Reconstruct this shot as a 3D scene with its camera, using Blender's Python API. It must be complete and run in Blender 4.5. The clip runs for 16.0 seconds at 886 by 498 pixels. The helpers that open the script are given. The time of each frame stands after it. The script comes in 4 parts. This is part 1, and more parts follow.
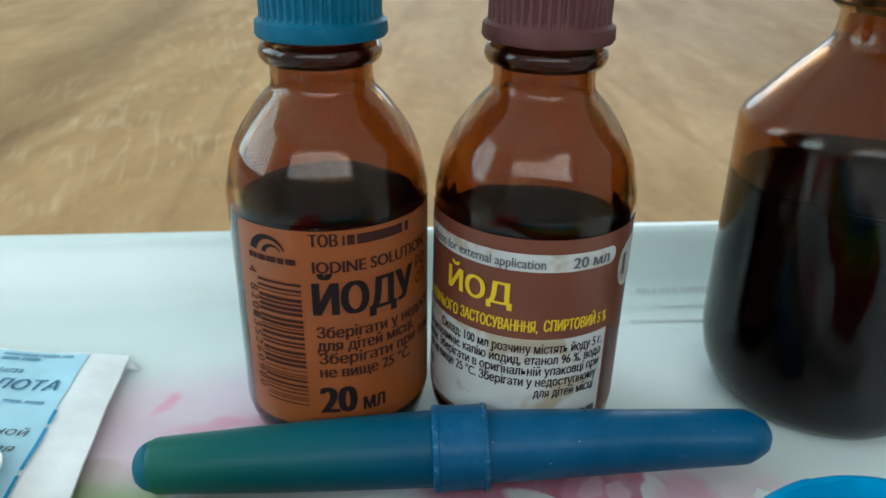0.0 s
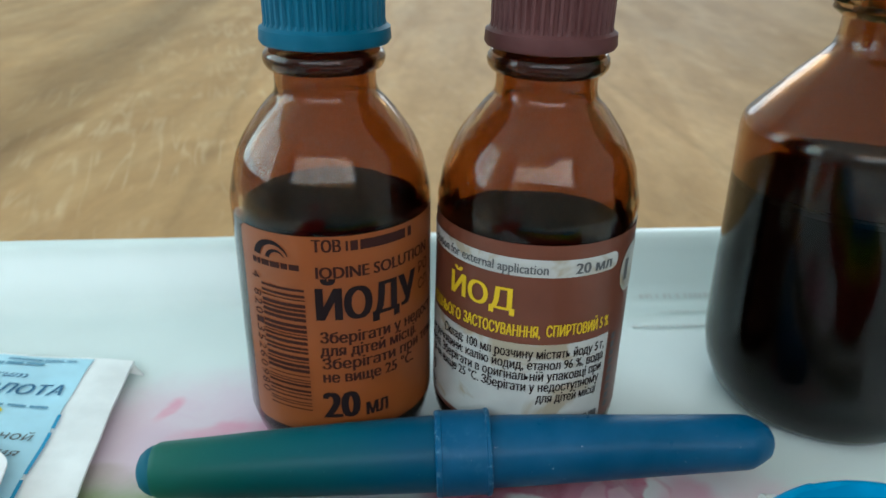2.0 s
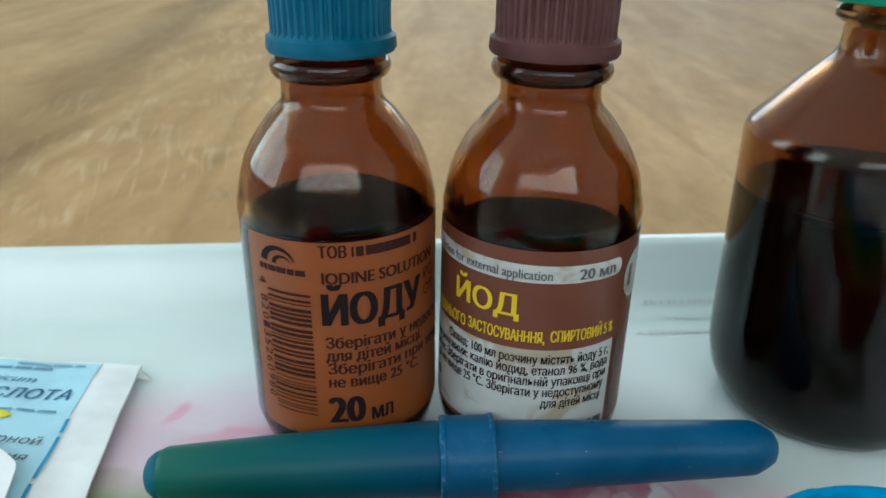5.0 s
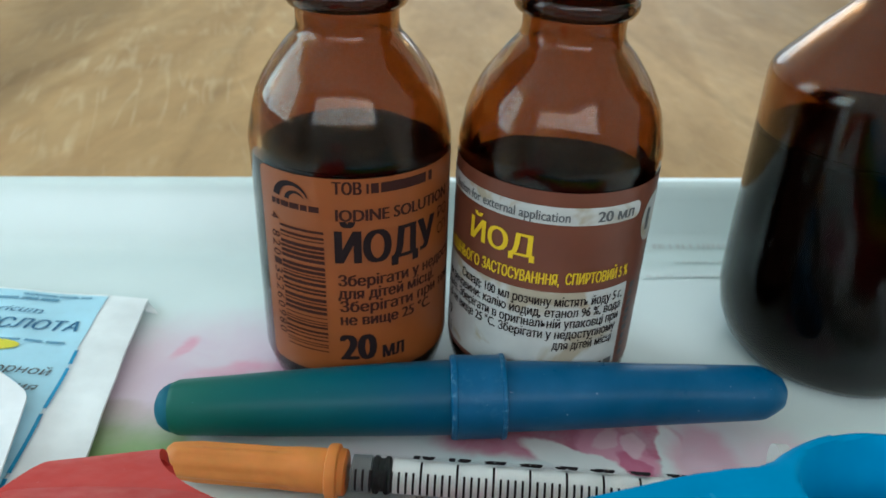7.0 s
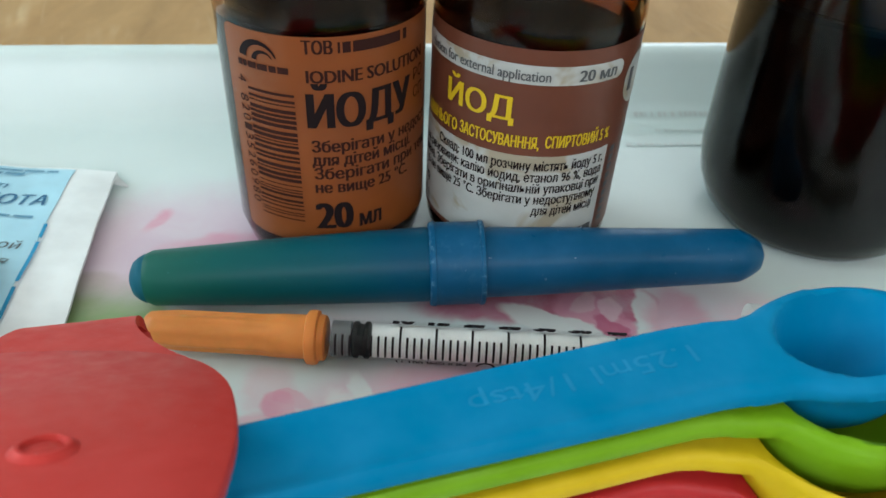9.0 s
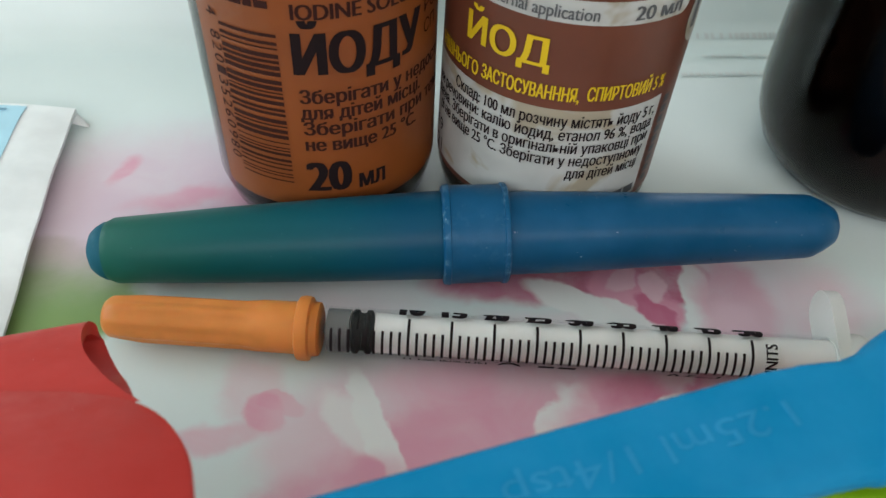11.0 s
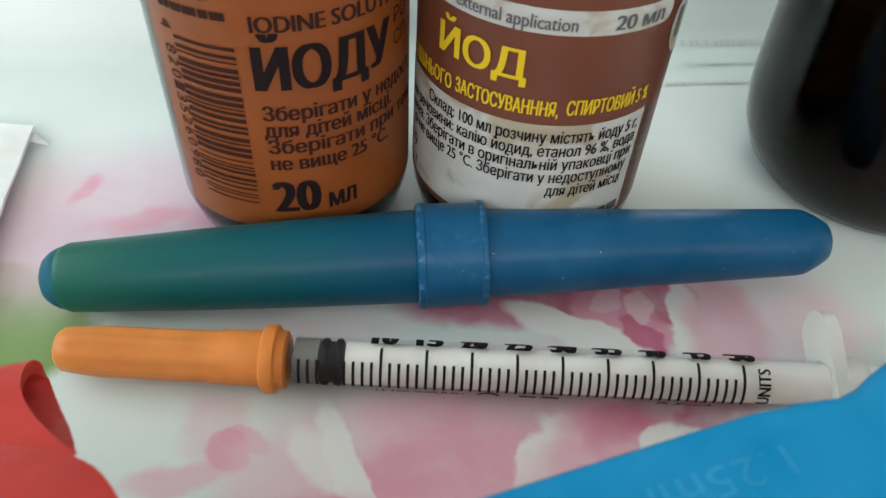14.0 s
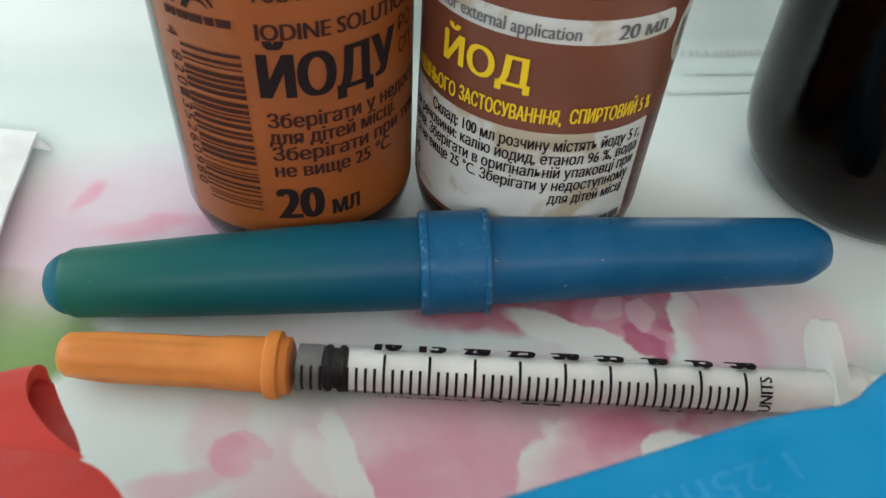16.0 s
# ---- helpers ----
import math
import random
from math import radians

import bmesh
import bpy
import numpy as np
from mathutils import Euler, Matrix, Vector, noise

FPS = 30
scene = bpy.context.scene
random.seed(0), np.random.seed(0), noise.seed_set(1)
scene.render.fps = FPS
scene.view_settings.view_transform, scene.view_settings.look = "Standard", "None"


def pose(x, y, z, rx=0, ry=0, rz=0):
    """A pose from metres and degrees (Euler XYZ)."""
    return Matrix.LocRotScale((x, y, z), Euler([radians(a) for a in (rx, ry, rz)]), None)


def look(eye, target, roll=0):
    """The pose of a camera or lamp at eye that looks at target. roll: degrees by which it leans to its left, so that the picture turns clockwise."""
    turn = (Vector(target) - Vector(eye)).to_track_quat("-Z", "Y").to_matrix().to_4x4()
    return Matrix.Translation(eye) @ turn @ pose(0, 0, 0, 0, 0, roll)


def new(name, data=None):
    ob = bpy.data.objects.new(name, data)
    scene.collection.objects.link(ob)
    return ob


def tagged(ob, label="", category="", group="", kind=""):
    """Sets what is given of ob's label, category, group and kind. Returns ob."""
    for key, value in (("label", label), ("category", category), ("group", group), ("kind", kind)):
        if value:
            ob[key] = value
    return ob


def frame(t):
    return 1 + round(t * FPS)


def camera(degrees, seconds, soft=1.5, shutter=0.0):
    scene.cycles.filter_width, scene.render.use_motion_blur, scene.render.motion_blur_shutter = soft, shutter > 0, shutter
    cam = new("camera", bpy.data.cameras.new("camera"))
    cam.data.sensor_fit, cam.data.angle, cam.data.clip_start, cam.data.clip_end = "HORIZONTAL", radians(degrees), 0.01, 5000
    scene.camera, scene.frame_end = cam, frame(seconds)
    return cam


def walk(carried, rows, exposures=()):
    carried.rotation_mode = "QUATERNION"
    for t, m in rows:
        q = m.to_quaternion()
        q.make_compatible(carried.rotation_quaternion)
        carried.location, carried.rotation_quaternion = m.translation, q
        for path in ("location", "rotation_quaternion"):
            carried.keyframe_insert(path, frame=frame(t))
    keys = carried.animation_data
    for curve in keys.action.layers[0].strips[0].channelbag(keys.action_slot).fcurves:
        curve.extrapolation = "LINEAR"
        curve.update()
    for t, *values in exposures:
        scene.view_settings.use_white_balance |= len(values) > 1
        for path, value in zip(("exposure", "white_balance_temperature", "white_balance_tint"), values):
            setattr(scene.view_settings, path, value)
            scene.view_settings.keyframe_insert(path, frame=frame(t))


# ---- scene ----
cam = camera(59.62, 16.0)
PATH = [
    (0, (0.00979, 0.00521, 0.07994), (0.00846, 0.09577, 0.03755), 0.72),
    (0.5, (0.00977, 0.00527, 0.07992), (0.00837, 0.09575, 0.03736), 0.57),
    (1, (0.00964, 0.00520, 0.07995), (0.00808, 0.09572, 0.03746), 0.81),
    (1.5, (0.00976, 0.00451, 0.08019), (0.00802, 0.09538, 0.03849), 0.68),
    (2, (0.00981, 0.00477, 0.08004), (0.00809, 0.09565, 0.03836), 0.64),
    (2.5, (0.00997, 0.00476, 0.07994), (0.00841, 0.09552, 0.03799), 0.51),
    (3, (0.00981, 0.00427, 0.08015), (0.00774, 0.09526, 0.03872), 0.50),
    (3.5, (0.00995, 0.00437, 0.08004), (0.00799, 0.09541, 0.03872), 0.51),
    (4, (0.00994, 0.00440, 0.08009), (0.00782, 0.09547, 0.03882), 0.53),
    (6.5, (0.00946, 0.00315, 0.08080), (0.00652, 0.09447, 0.04015), 0.59),
    (7, (0.00704, 0.00544, 0.07959), (0.00544, 0.09316, 0.03158), 1.95),
    (7.5, (0.00752, 0.00444, 0.07965), (0.00710, 0.08861, 0.02566), 2.03),
    (8, (0.00749, 0.00362, 0.07869), (0.00812, 0.08571, 0.02157), 2.25),
    (8.5, (0.00819, 0.00372, 0.07709), (0.00940, 0.08478, 0.01854), 2.26),
    (9, (0.00743, 0.00603, 0.07628), (0.00902, 0.08559, 0.01573), 2.47),
    (9.2, (0.00635, 0.00816, 0.07577), (0.00792, 0.08598, 0.01299), 2.98),
    (11.3, (0.00577, 0.02971, 0.07235), (0.00754, 0.09942, 0.00067), 3.08),
    (11.5, (0.00622, 0.03115, 0.07259), (0.00876, 0.10041, 0.00051), 3.17),
    (12, (0.00745, 0.03141, 0.07104), (0.01023, 0.10052, -0.00119), 2.63),
    (12.5, (0.00744, 0.03263, 0.07078), (0.01040, 0.10174, -0.00143), 2.66),
    (13, (0.00742, 0.03222, 0.07086), (0.01069, 0.10177, -0.00091), 3.03),
    (13.5, (0.00759, 0.03195, 0.07043), (0.01065, 0.10213, -0.00075), 3.01),
    (14, (0.00750, 0.03157, 0.07044), (0.01059, 0.10247, -0.00001), 3.13),
    (14.5, (0.00680, 0.03106, 0.07052), (0.01061, 0.10269, 0.00083), 3.67),
    (15, (0.00725, 0.03108, 0.07076), (0.01053, 0.10271, 0.00106), 3.35),
    (15.5, (0.00708, 0.03151, 0.07064), (0.01063, 0.10288, 0.00068), 3.48),
    (16, (0.00686, 0.03117, 0.07054), (0.01024, 0.10286, 0.00091), 3.51),
]
EXPOSURES = [(0, 0.26, 6000, 5), (6.5, 0.24, 6000, 5), (9.0, 0.28, 6300, 8), (11.5, 0.25, 6700, 13), (12, 0.45, 6750, 13), (13, 0.48, 6750, 13), (16, 0.48, 6750, 13)]
walk(cam, [(t, look(eye, target, roll)) for t, eye, target, roll in PATH], EXPOSURES)
cam.data.dof.use_dof = True
cam.data.dof.focus_distance = 0.095
cam.data.dof.aperture_fstop = 44.0

# ---- world, lamps for unseen windows, and exposure ----
world = bpy.data.worlds.new("sky")
scene.world = world
world.use_nodes = True
wn = world.node_tree.nodes
sky = wn.new("ShaderNodeTexSky")
sky.sky_type, sky.sun_disc = "NISHITA", False
sky.sun_elevation, sky.sun_rotation = radians(40), radians(140)
world.node_tree.links.new(sky.outputs[0], wn["Background"].inputs[0])
wn["Background"].inputs[1].default_value = 0.12

Z0 = -0.002          # inside floor of the tray
TABLE = -0.0065      # table top
ROOM = (-1.9, 1.9, -1.7, 2.1, TABLE - 0.75, TABLE + 1.85)


def added_area_light(name, m, w, h, power, colour):
    lamp = bpy.data.lights.new(name, "AREA")
    lamp.shape, lamp.size, lamp.size_y, lamp.energy, lamp.color = "RECTANGLE", w, h, power, colour
    new(name, lamp).matrix_world = m


# area lamps added for unseen windows, sized and tinted to set light and reflections
added_area_light("unseen_north_window_light", pose(0.35, 2.30, 0.95, 90, 0, 180), 1.4, 1.3, 12.0, (0.97, 0.98, 0.95))
added_area_light("unseen_side_window_light", pose(-2.12, 0.30, 0.98, 90, 0, 270), 2.2, 1.5, 42.0, (0.75, 0.97, 0.98))
added_area_light("unseen_rear_window_light", pose(0.00, -1.92, 1.22, 90, 0, 0), 3.2, 1.1, 33.0, (0.99, 0.99, 0.94))


# ---- materials ----
def mat(name, colour, rough=0.5, metal=0.0, transmission=0.0, ior=1.45, coat=0.0, sub=0.0, spec=0.5, alpha=1.0):
    m = bpy.data.materials.new(name)
    m.use_nodes = True
    b = m.node_tree.nodes["Principled BSDF"]
    b.inputs["Base Color"].default_value = (*colour, 1)
    b.inputs["Roughness"].default_value = rough
    b.inputs["Metallic"].default_value = metal
    b.inputs["Transmission Weight"].default_value = transmission
    b.inputs["IOR"].default_value = ior
    b.inputs["Coat Weight"].default_value = coat
    b.inputs["Subsurface Weight"].default_value = sub
    b.inputs["Subsurface Scale"].default_value = 0.002
    b.inputs["Specular IOR Level"].default_value = spec
    b.inputs["Alpha"].default_value = alpha
    return m


def nodes_of(m):
    return m.node_tree.nodes, m.node_tree.links, m.node_tree.nodes["Principled BSDF"]


def coords(m, scale=(1, 1, 1), rot=(0, 0, 0)):
    n, l, b = nodes_of(m)
    tc, mp = n.new("ShaderNodeTexCoord"), n.new("ShaderNodeMapping")
    mp.inputs["Scale"].default_value = scale
    mp.inputs["Rotation"].default_value = rot
    l.new(tc.outputs["Object"], mp.inputs[0])
    return mp.outputs[0]


def noise_tex(m, vec, scale, detail=4.0, rough=0.55, distort=0.0):
    n, l, b = nodes_of(m)
    t = n.new("ShaderNodeTexNoise")
    t.inputs["Scale"].default_value, t.inputs["Detail"].default_value = scale, detail
    t.inputs["Roughness"].default_value, t.inputs["Distortion"].default_value = rough, distort
    l.new(vec, t.inputs["Vector"])
    return t.outputs["Fac"]


def ramp(m, fac, stops):
    n, l, b = nodes_of(m)
    r = n.new("ShaderNodeValToRGB")
    e = r.color_ramp.elements
    while len(e) < len(stops):
        e.new(0.5)
    for el, (p, c) in zip(e, stops):
        el.position, el.color = p, (*c, 1)
    l.new(fac, r.inputs[0])
    return r.outputs[0]


def mix(m, fac, a, b2, kind="MIX"):
    n, l, b = nodes_of(m)
    x = n.new("ShaderNodeMix")
    x.data_type, x.blend_type = "RGBA", kind
    for slot, v in ((0, fac), (6, a), (7, b2)):
        if isinstance(v, (int, float)):
            x.inputs[slot].default_value = v
        elif isinstance(v, tuple):
            x.inputs[slot].default_value = (*v, 1)
        else:
            l.new(v, x.inputs[slot])
    return x.outputs[2]


def bump(m, fac, strength, dist):
    n, l, b = nodes_of(m)
    k = n.new("ShaderNodeBump")
    k.inputs["Strength"].default_value, k.inputs["Distance"].default_value = strength, dist
    l.new(fac, k.inputs["Height"])
    l.new(k.outputs[0], b.inputs["Normal"])


def plastic(name, colour, rough=0.38, sub=0.0, spread=0.12, speck=0.0, spec=0.3):
    """Moulded plastic: faint mottling, fine scratches in the gloss, a few pale specks."""
    m = mat(name, colour, rough, sub=sub, spec=spec)
    n, l, b = nodes_of(m)
    v = coords(m)
    dark = tuple(c * (1 - spread) for c in colour)
    light = tuple(min(1, c * (1 + spread) + 0.01) for c in colour)
    col = ramp(m, noise_tex(m, v, 160, 3), [(0.3, dark), (0.7, light)])
    if speck:
        s = ramp(m, noise_tex(m, v, 1700, 3), [(0.725, (0, 0, 0)), (0.765, (speck, speck, speck))])
        col = mix(m, s, col, tuple(min(1, c * 0.5 + 0.45) for c in colour))
    l.new(col, b.inputs["Base Color"])
    r = ramp(m, noise_tex(m, v, 420, 5), [(0.3, (rough * 0.8,) * 3), (0.75, (min(1, rough * 1.3),) * 3)])
    l.new(r, b.inputs["Roughness"])
    bump(m, noise_tex(m, v, 900, 4), 0.12, 0.0002)
    return m


def wood_material():
    """Oak planks along y: soft bands of tone across the grain, a joint, pale ray flecks, fine pores."""
    m = mat("oiled_oak", (0.4, 0.27, 0.16), 0.5, spec=0.12)
    n, l, b = nodes_of(m)
    lie = (0, 0, radians(-8))
    grain = noise_tex(m, coords(m, (9, 1.3, 9), lie), 3.2, 6, 0.5, 1.6)
    base = ramp(m, grain, [(0.25, (0.39, 0.235, 0.105)), (0.5, (0.46, 0.288, 0.132)), (0.75, (0.51, 0.335, 0.160))])
    sp = n.new("ShaderNodeSeparateXYZ")
    l.new(coords(m, (1, 1, 1), lie), sp.inputs[0])
    wob = n.new("ShaderNodeMath")
    wob.operation = "MULTIPLY_ADD"
    wob.inputs[1].default_value = 0.035
    l.new(noise_tex(m, coords(m, (3, 1, 3), lie), 7, 4), wob.inputs[0])
    l.new(sp.outputs[0], wob.inputs[2])
    def across(source, stops):
        mr = n.new("ShaderNodeMapRange")
        mr.inputs[1].default_value, mr.inputs[2].default_value = -0.3, 0.3
        l.new(source, mr.inputs[0])
        return ramp(m, mr.outputs[0], [(p, (v, v * 0.995, v * 0.99)) for p, v in stops])
    bands = across(wob.outputs[0], [(0.12, 0.9), (0.25, 0.98), (0.305, 0.66), (0.335, 0.68), (0.375, 0.98), (0.56, 1.0), (0.66, 0.9), (0.78, 1.02), (0.92, 0.8)])
    joint = across(sp.outputs[0], [(0.05, 0.96), (0.426, 0.96), (0.431, 0.80), (0.436, 1.0), (0.73, 1.0), (0.735, 0.82), (0.74, 0.97)])
    col = mix(m, 1.0, mix(m, 1.0, base, bands, "MULTIPLY"), joint, "MULTIPLY")
    turned = n.new("ShaderNodeMapping")
    turned.inputs["Scale"].default_value = (95, 8, 95)
    l.new(coords(m, (1, 1, 1), (0, 0, radians(-17))), turned.inputs[0])
    line = ramp(m, noise_tex(m, turned.outputs[0], 1.5, 1, 0.5, 0.8), [(0.44, (0, 0, 0)), (0.50, (0.36, 0.36, 0.36)), (0.56, (0, 0, 0))])
    gate = ramp(m, noise_tex(m, coords(m), 24, 2), [(0.46, (0, 0, 0)), (0.60, (1, 1, 1))])
    fleck = mix(m, 1.0, line, gate, "MULTIPLY")
    area = across(sp.outputs[0], [(0.28, 0.25), (0.345, 1.0), (0.44, 1.0), (0.50, 0.35), (0.74, 0.3)])
    col = mix(m, mix(m, 1.0, fleck, area, "MULTIPLY"), col, (0.70, 0.56, 0.36))
    mottle = ramp(m, noise_tex(m, coords(m, (2.2, 1, 2.2), lie), 60, 4, 0.6, 0.6), [(0.3, (0.90, 0.895, 0.89)), (0.7, (1.06, 1.06, 1.06))])
    col = mix(m, 1.0, col, mottle, "MULTIPLY")
    soft = ramp(m, noise_tex(m, coords(m, (3, 1, 3), lie), 9, 4, 0.6, 1.0), [(0.3, (0.84, 0.83, 0.83)), (0.65, (1.05, 1.05, 1.05))])
    col = mix(m, 1.0, col, soft, "MULTIPLY")
    fine = noise_tex(m, coords(m, (90, 9, 90), lie), 8, 4)
    col = mix(m, 0.12, col, ramp(m, fine, [(0.3, (0.8, 0.8, 0.8)), (0.7, (1, 1, 1))]), "MULTIPLY")
    l.new(col, b.inputs["Base Color"])
    l.new(ramp(m, grain, [(0.2, (0.62, 0.62, 0.62)), (0.8, (0.5, 0.5, 0.5))]), b.inputs["Roughness"])
    bump(m, fine, 0.12, 0.0006)
    return m


def glass_material(name, colour, rough=0.06):
    return mat(name, colour, rough, transmission=1.0, ior=1.37, spec=0.28)


def print_paper(name, colour, rough=0.45, stain=None):
    m = mat(name, colour, rough)
    n, l, b = nodes_of(m)
    v = coords(m)
    col = ramp(m, noise_tex(m, v, 90, 4), [(0.3, tuple(c * 0.86 for c in colour)), (0.7, tuple(min(1, c * 1.08) for c in colour))])
    if stain:
        s = ramp(m, noise_tex(m, v, 75, 3, 0.6, 1.5), [(0.52, (0, 0, 0)), (0.60, (0.85, 0.85, 0.85))])
        col = mix(m, s, col, stain)
    l.new(col, b.inputs["Base Color"])
    bump(m, noise_tex(m, v, 500, 3), 0.05, 0.0002)
    return m


WOOD = wood_material()
AMBER = glass_material("amber_glass", (0.50, 0.262, 0.105))
AMBER_DULL = glass_material("dull_amber_glass", (0.46, 0.235, 0.09), 0.10)
AMBER_THICK = glass_material("thick_amber_glass", (0.16, 0.075, 0.028))
IODINE_TOP = mat("iodine_surface", (0.010, 0.002, 0.002), 0.5, spec=0.0)
IODINE = mat("iodine_liquid", (0.012, 0.0025, 0.002), 0.9, spec=0.0)
DARK_LIQUID = mat("dark_green_liquid", (0.0035, 0.003, 0.0035), 0.9, spec=0.0)
CAP_BLUE = plastic("blue_cap_plastic", (0.001, 0.085, 0.150), 0.42, spec=0.15)
CAP_BROWN = plastic("brown_cap_plastic", (0.085, 0.030, 0.030), 0.45, spec=0.2)
CAP_GREEN = plastic("green_cap_plastic", (0.01, 0.19, 0.11), 0.4)
LABEL_ORANGE = print_paper("orange_label", (0.215, 0.058, 0.012), 0.4)
LABEL_BROWN = print_paper("brown_label", (0.13, 0.042, 0.024), 0.4)
LABEL_WHITE = print_paper("white_label", (0.43, 0.445, 0.43), 0.45, (0.31, 0.265, 0.18))
INK = mat("dark_ink", (0.014, 0.009, 0.010), 0.6, spec=0.1)
INK_BROWN = mat("brown_ink", (0.035, 0.013, 0.011), 0.6, spec=0.1)
INK_GREY = mat("grey_ink", (0.085, 0.09, 0.095), 0.55)
INK_YELLOW = mat("yellow_ink", (0.62, 0.43, 0.01), 0.5)
INK_NAVY = mat("navy_ink", (0.018, 0.12, 0.24), 0.5)
INK_SKY = mat("pale_blue_ink", (0.10, 0.27, 0.40), 0.5)
INK_BLUE = mat("blue_ink", (0.01, 0.24, 0.44), 0.5)
TRAY_GREY = mat("faint_grey_print", (0.55, 0.59, 0.58), 0.4)
PEN_BLUE = plastic("blue_pen_plastic", (0.0, 0.074, 0.175), 0.34, spread=0.10, speck=0.6, spec=0.18)
PEN_TIP = plastic("dull_blue_end", (0.003, 0.085, 0.13), 0.5, spec=0.15, speck=0.3)
ORANGE = plastic("orange_cap_plastic", (0.64, 0.21, 0.042), 0.45, 0.25)
CLEAR = mat("clear_plastic", (0.30, 0.31, 0.31), 0.12, alpha=0.035)
CLOUDY = mat("cloudy_plastic", (0.78, 0.78, 0.74), 0.28, alpha=0.55)
RUBBER = mat("black_rubber", (0.006, 0.006, 0.006), 0.6, spec=0.08)
GREY_RUBBER = mat("smoky_hub", (0.16, 0.16, 0.16), 0.3, alpha=0.7)
WHITE_ROD = plastic("white_rod_plastic", (0.80, 0.78, 0.76), 0.4)
SPOON_BLUE = plastic("blue_spoon_plastic", (0.0, 0.185, 0.375), 0.45, spread=0.06, spec=0.05)
# paler blue paints in the light that the raised letters catch
SPOON_LETTER = plastic("letter_highlight_blue", (0.012, 0.212, 0.41), 0.6, spec=0.08)
SPOON_GREEN = plastic("green_spoon_plastic", (0.17, 0.35, 0.005), 0.4, spread=0.06, spec=0.14)
SPOON_YELLOW = plastic("yellow_spoon_plastic", (0.63, 0.43, 0.008), 0.4, spread=0.06, spec=0.14)
SPOON_RED = plastic("red_spoon_plastic", (0.42, 0.016, 0.018), 0.4, spec=0.25)
STRAP_RED = plastic("red_strap_plastic", (0.58, 0.045, 0.038), 0.42, spread=0.04, speck=0.6, spec=0.12)
SACHET_WHITE = print_paper("white_sachet_paper", (0.80, 0.83, 0.83), 0.4)
SACHET_BLUE = print_paper("light_blue_print", (0.40, 0.67, 0.79), 0.4)
PAPER = print_paper("white_paper", (0.80, 0.81, 0.82), 0.5)
YELLOW_PRINT = print_paper("yellow_print", (0.62, 0.56, 0.03), 0.5)
WALL_PAINT = print_paper("wall_paint", (0.70, 0.68, 0.65), 0.8)
CEILING_PAINT = print_paper("ceiling_paint", (0.80, 0.79, 0.78), 0.9)
FRAME_PAINT = print_paper("window_paint", (0.70, 0.70, 0.69), 0.4)
FLOOR_BOARDS = mat("floor_boards", (0.22, 0.15, 0.09), 0.5)


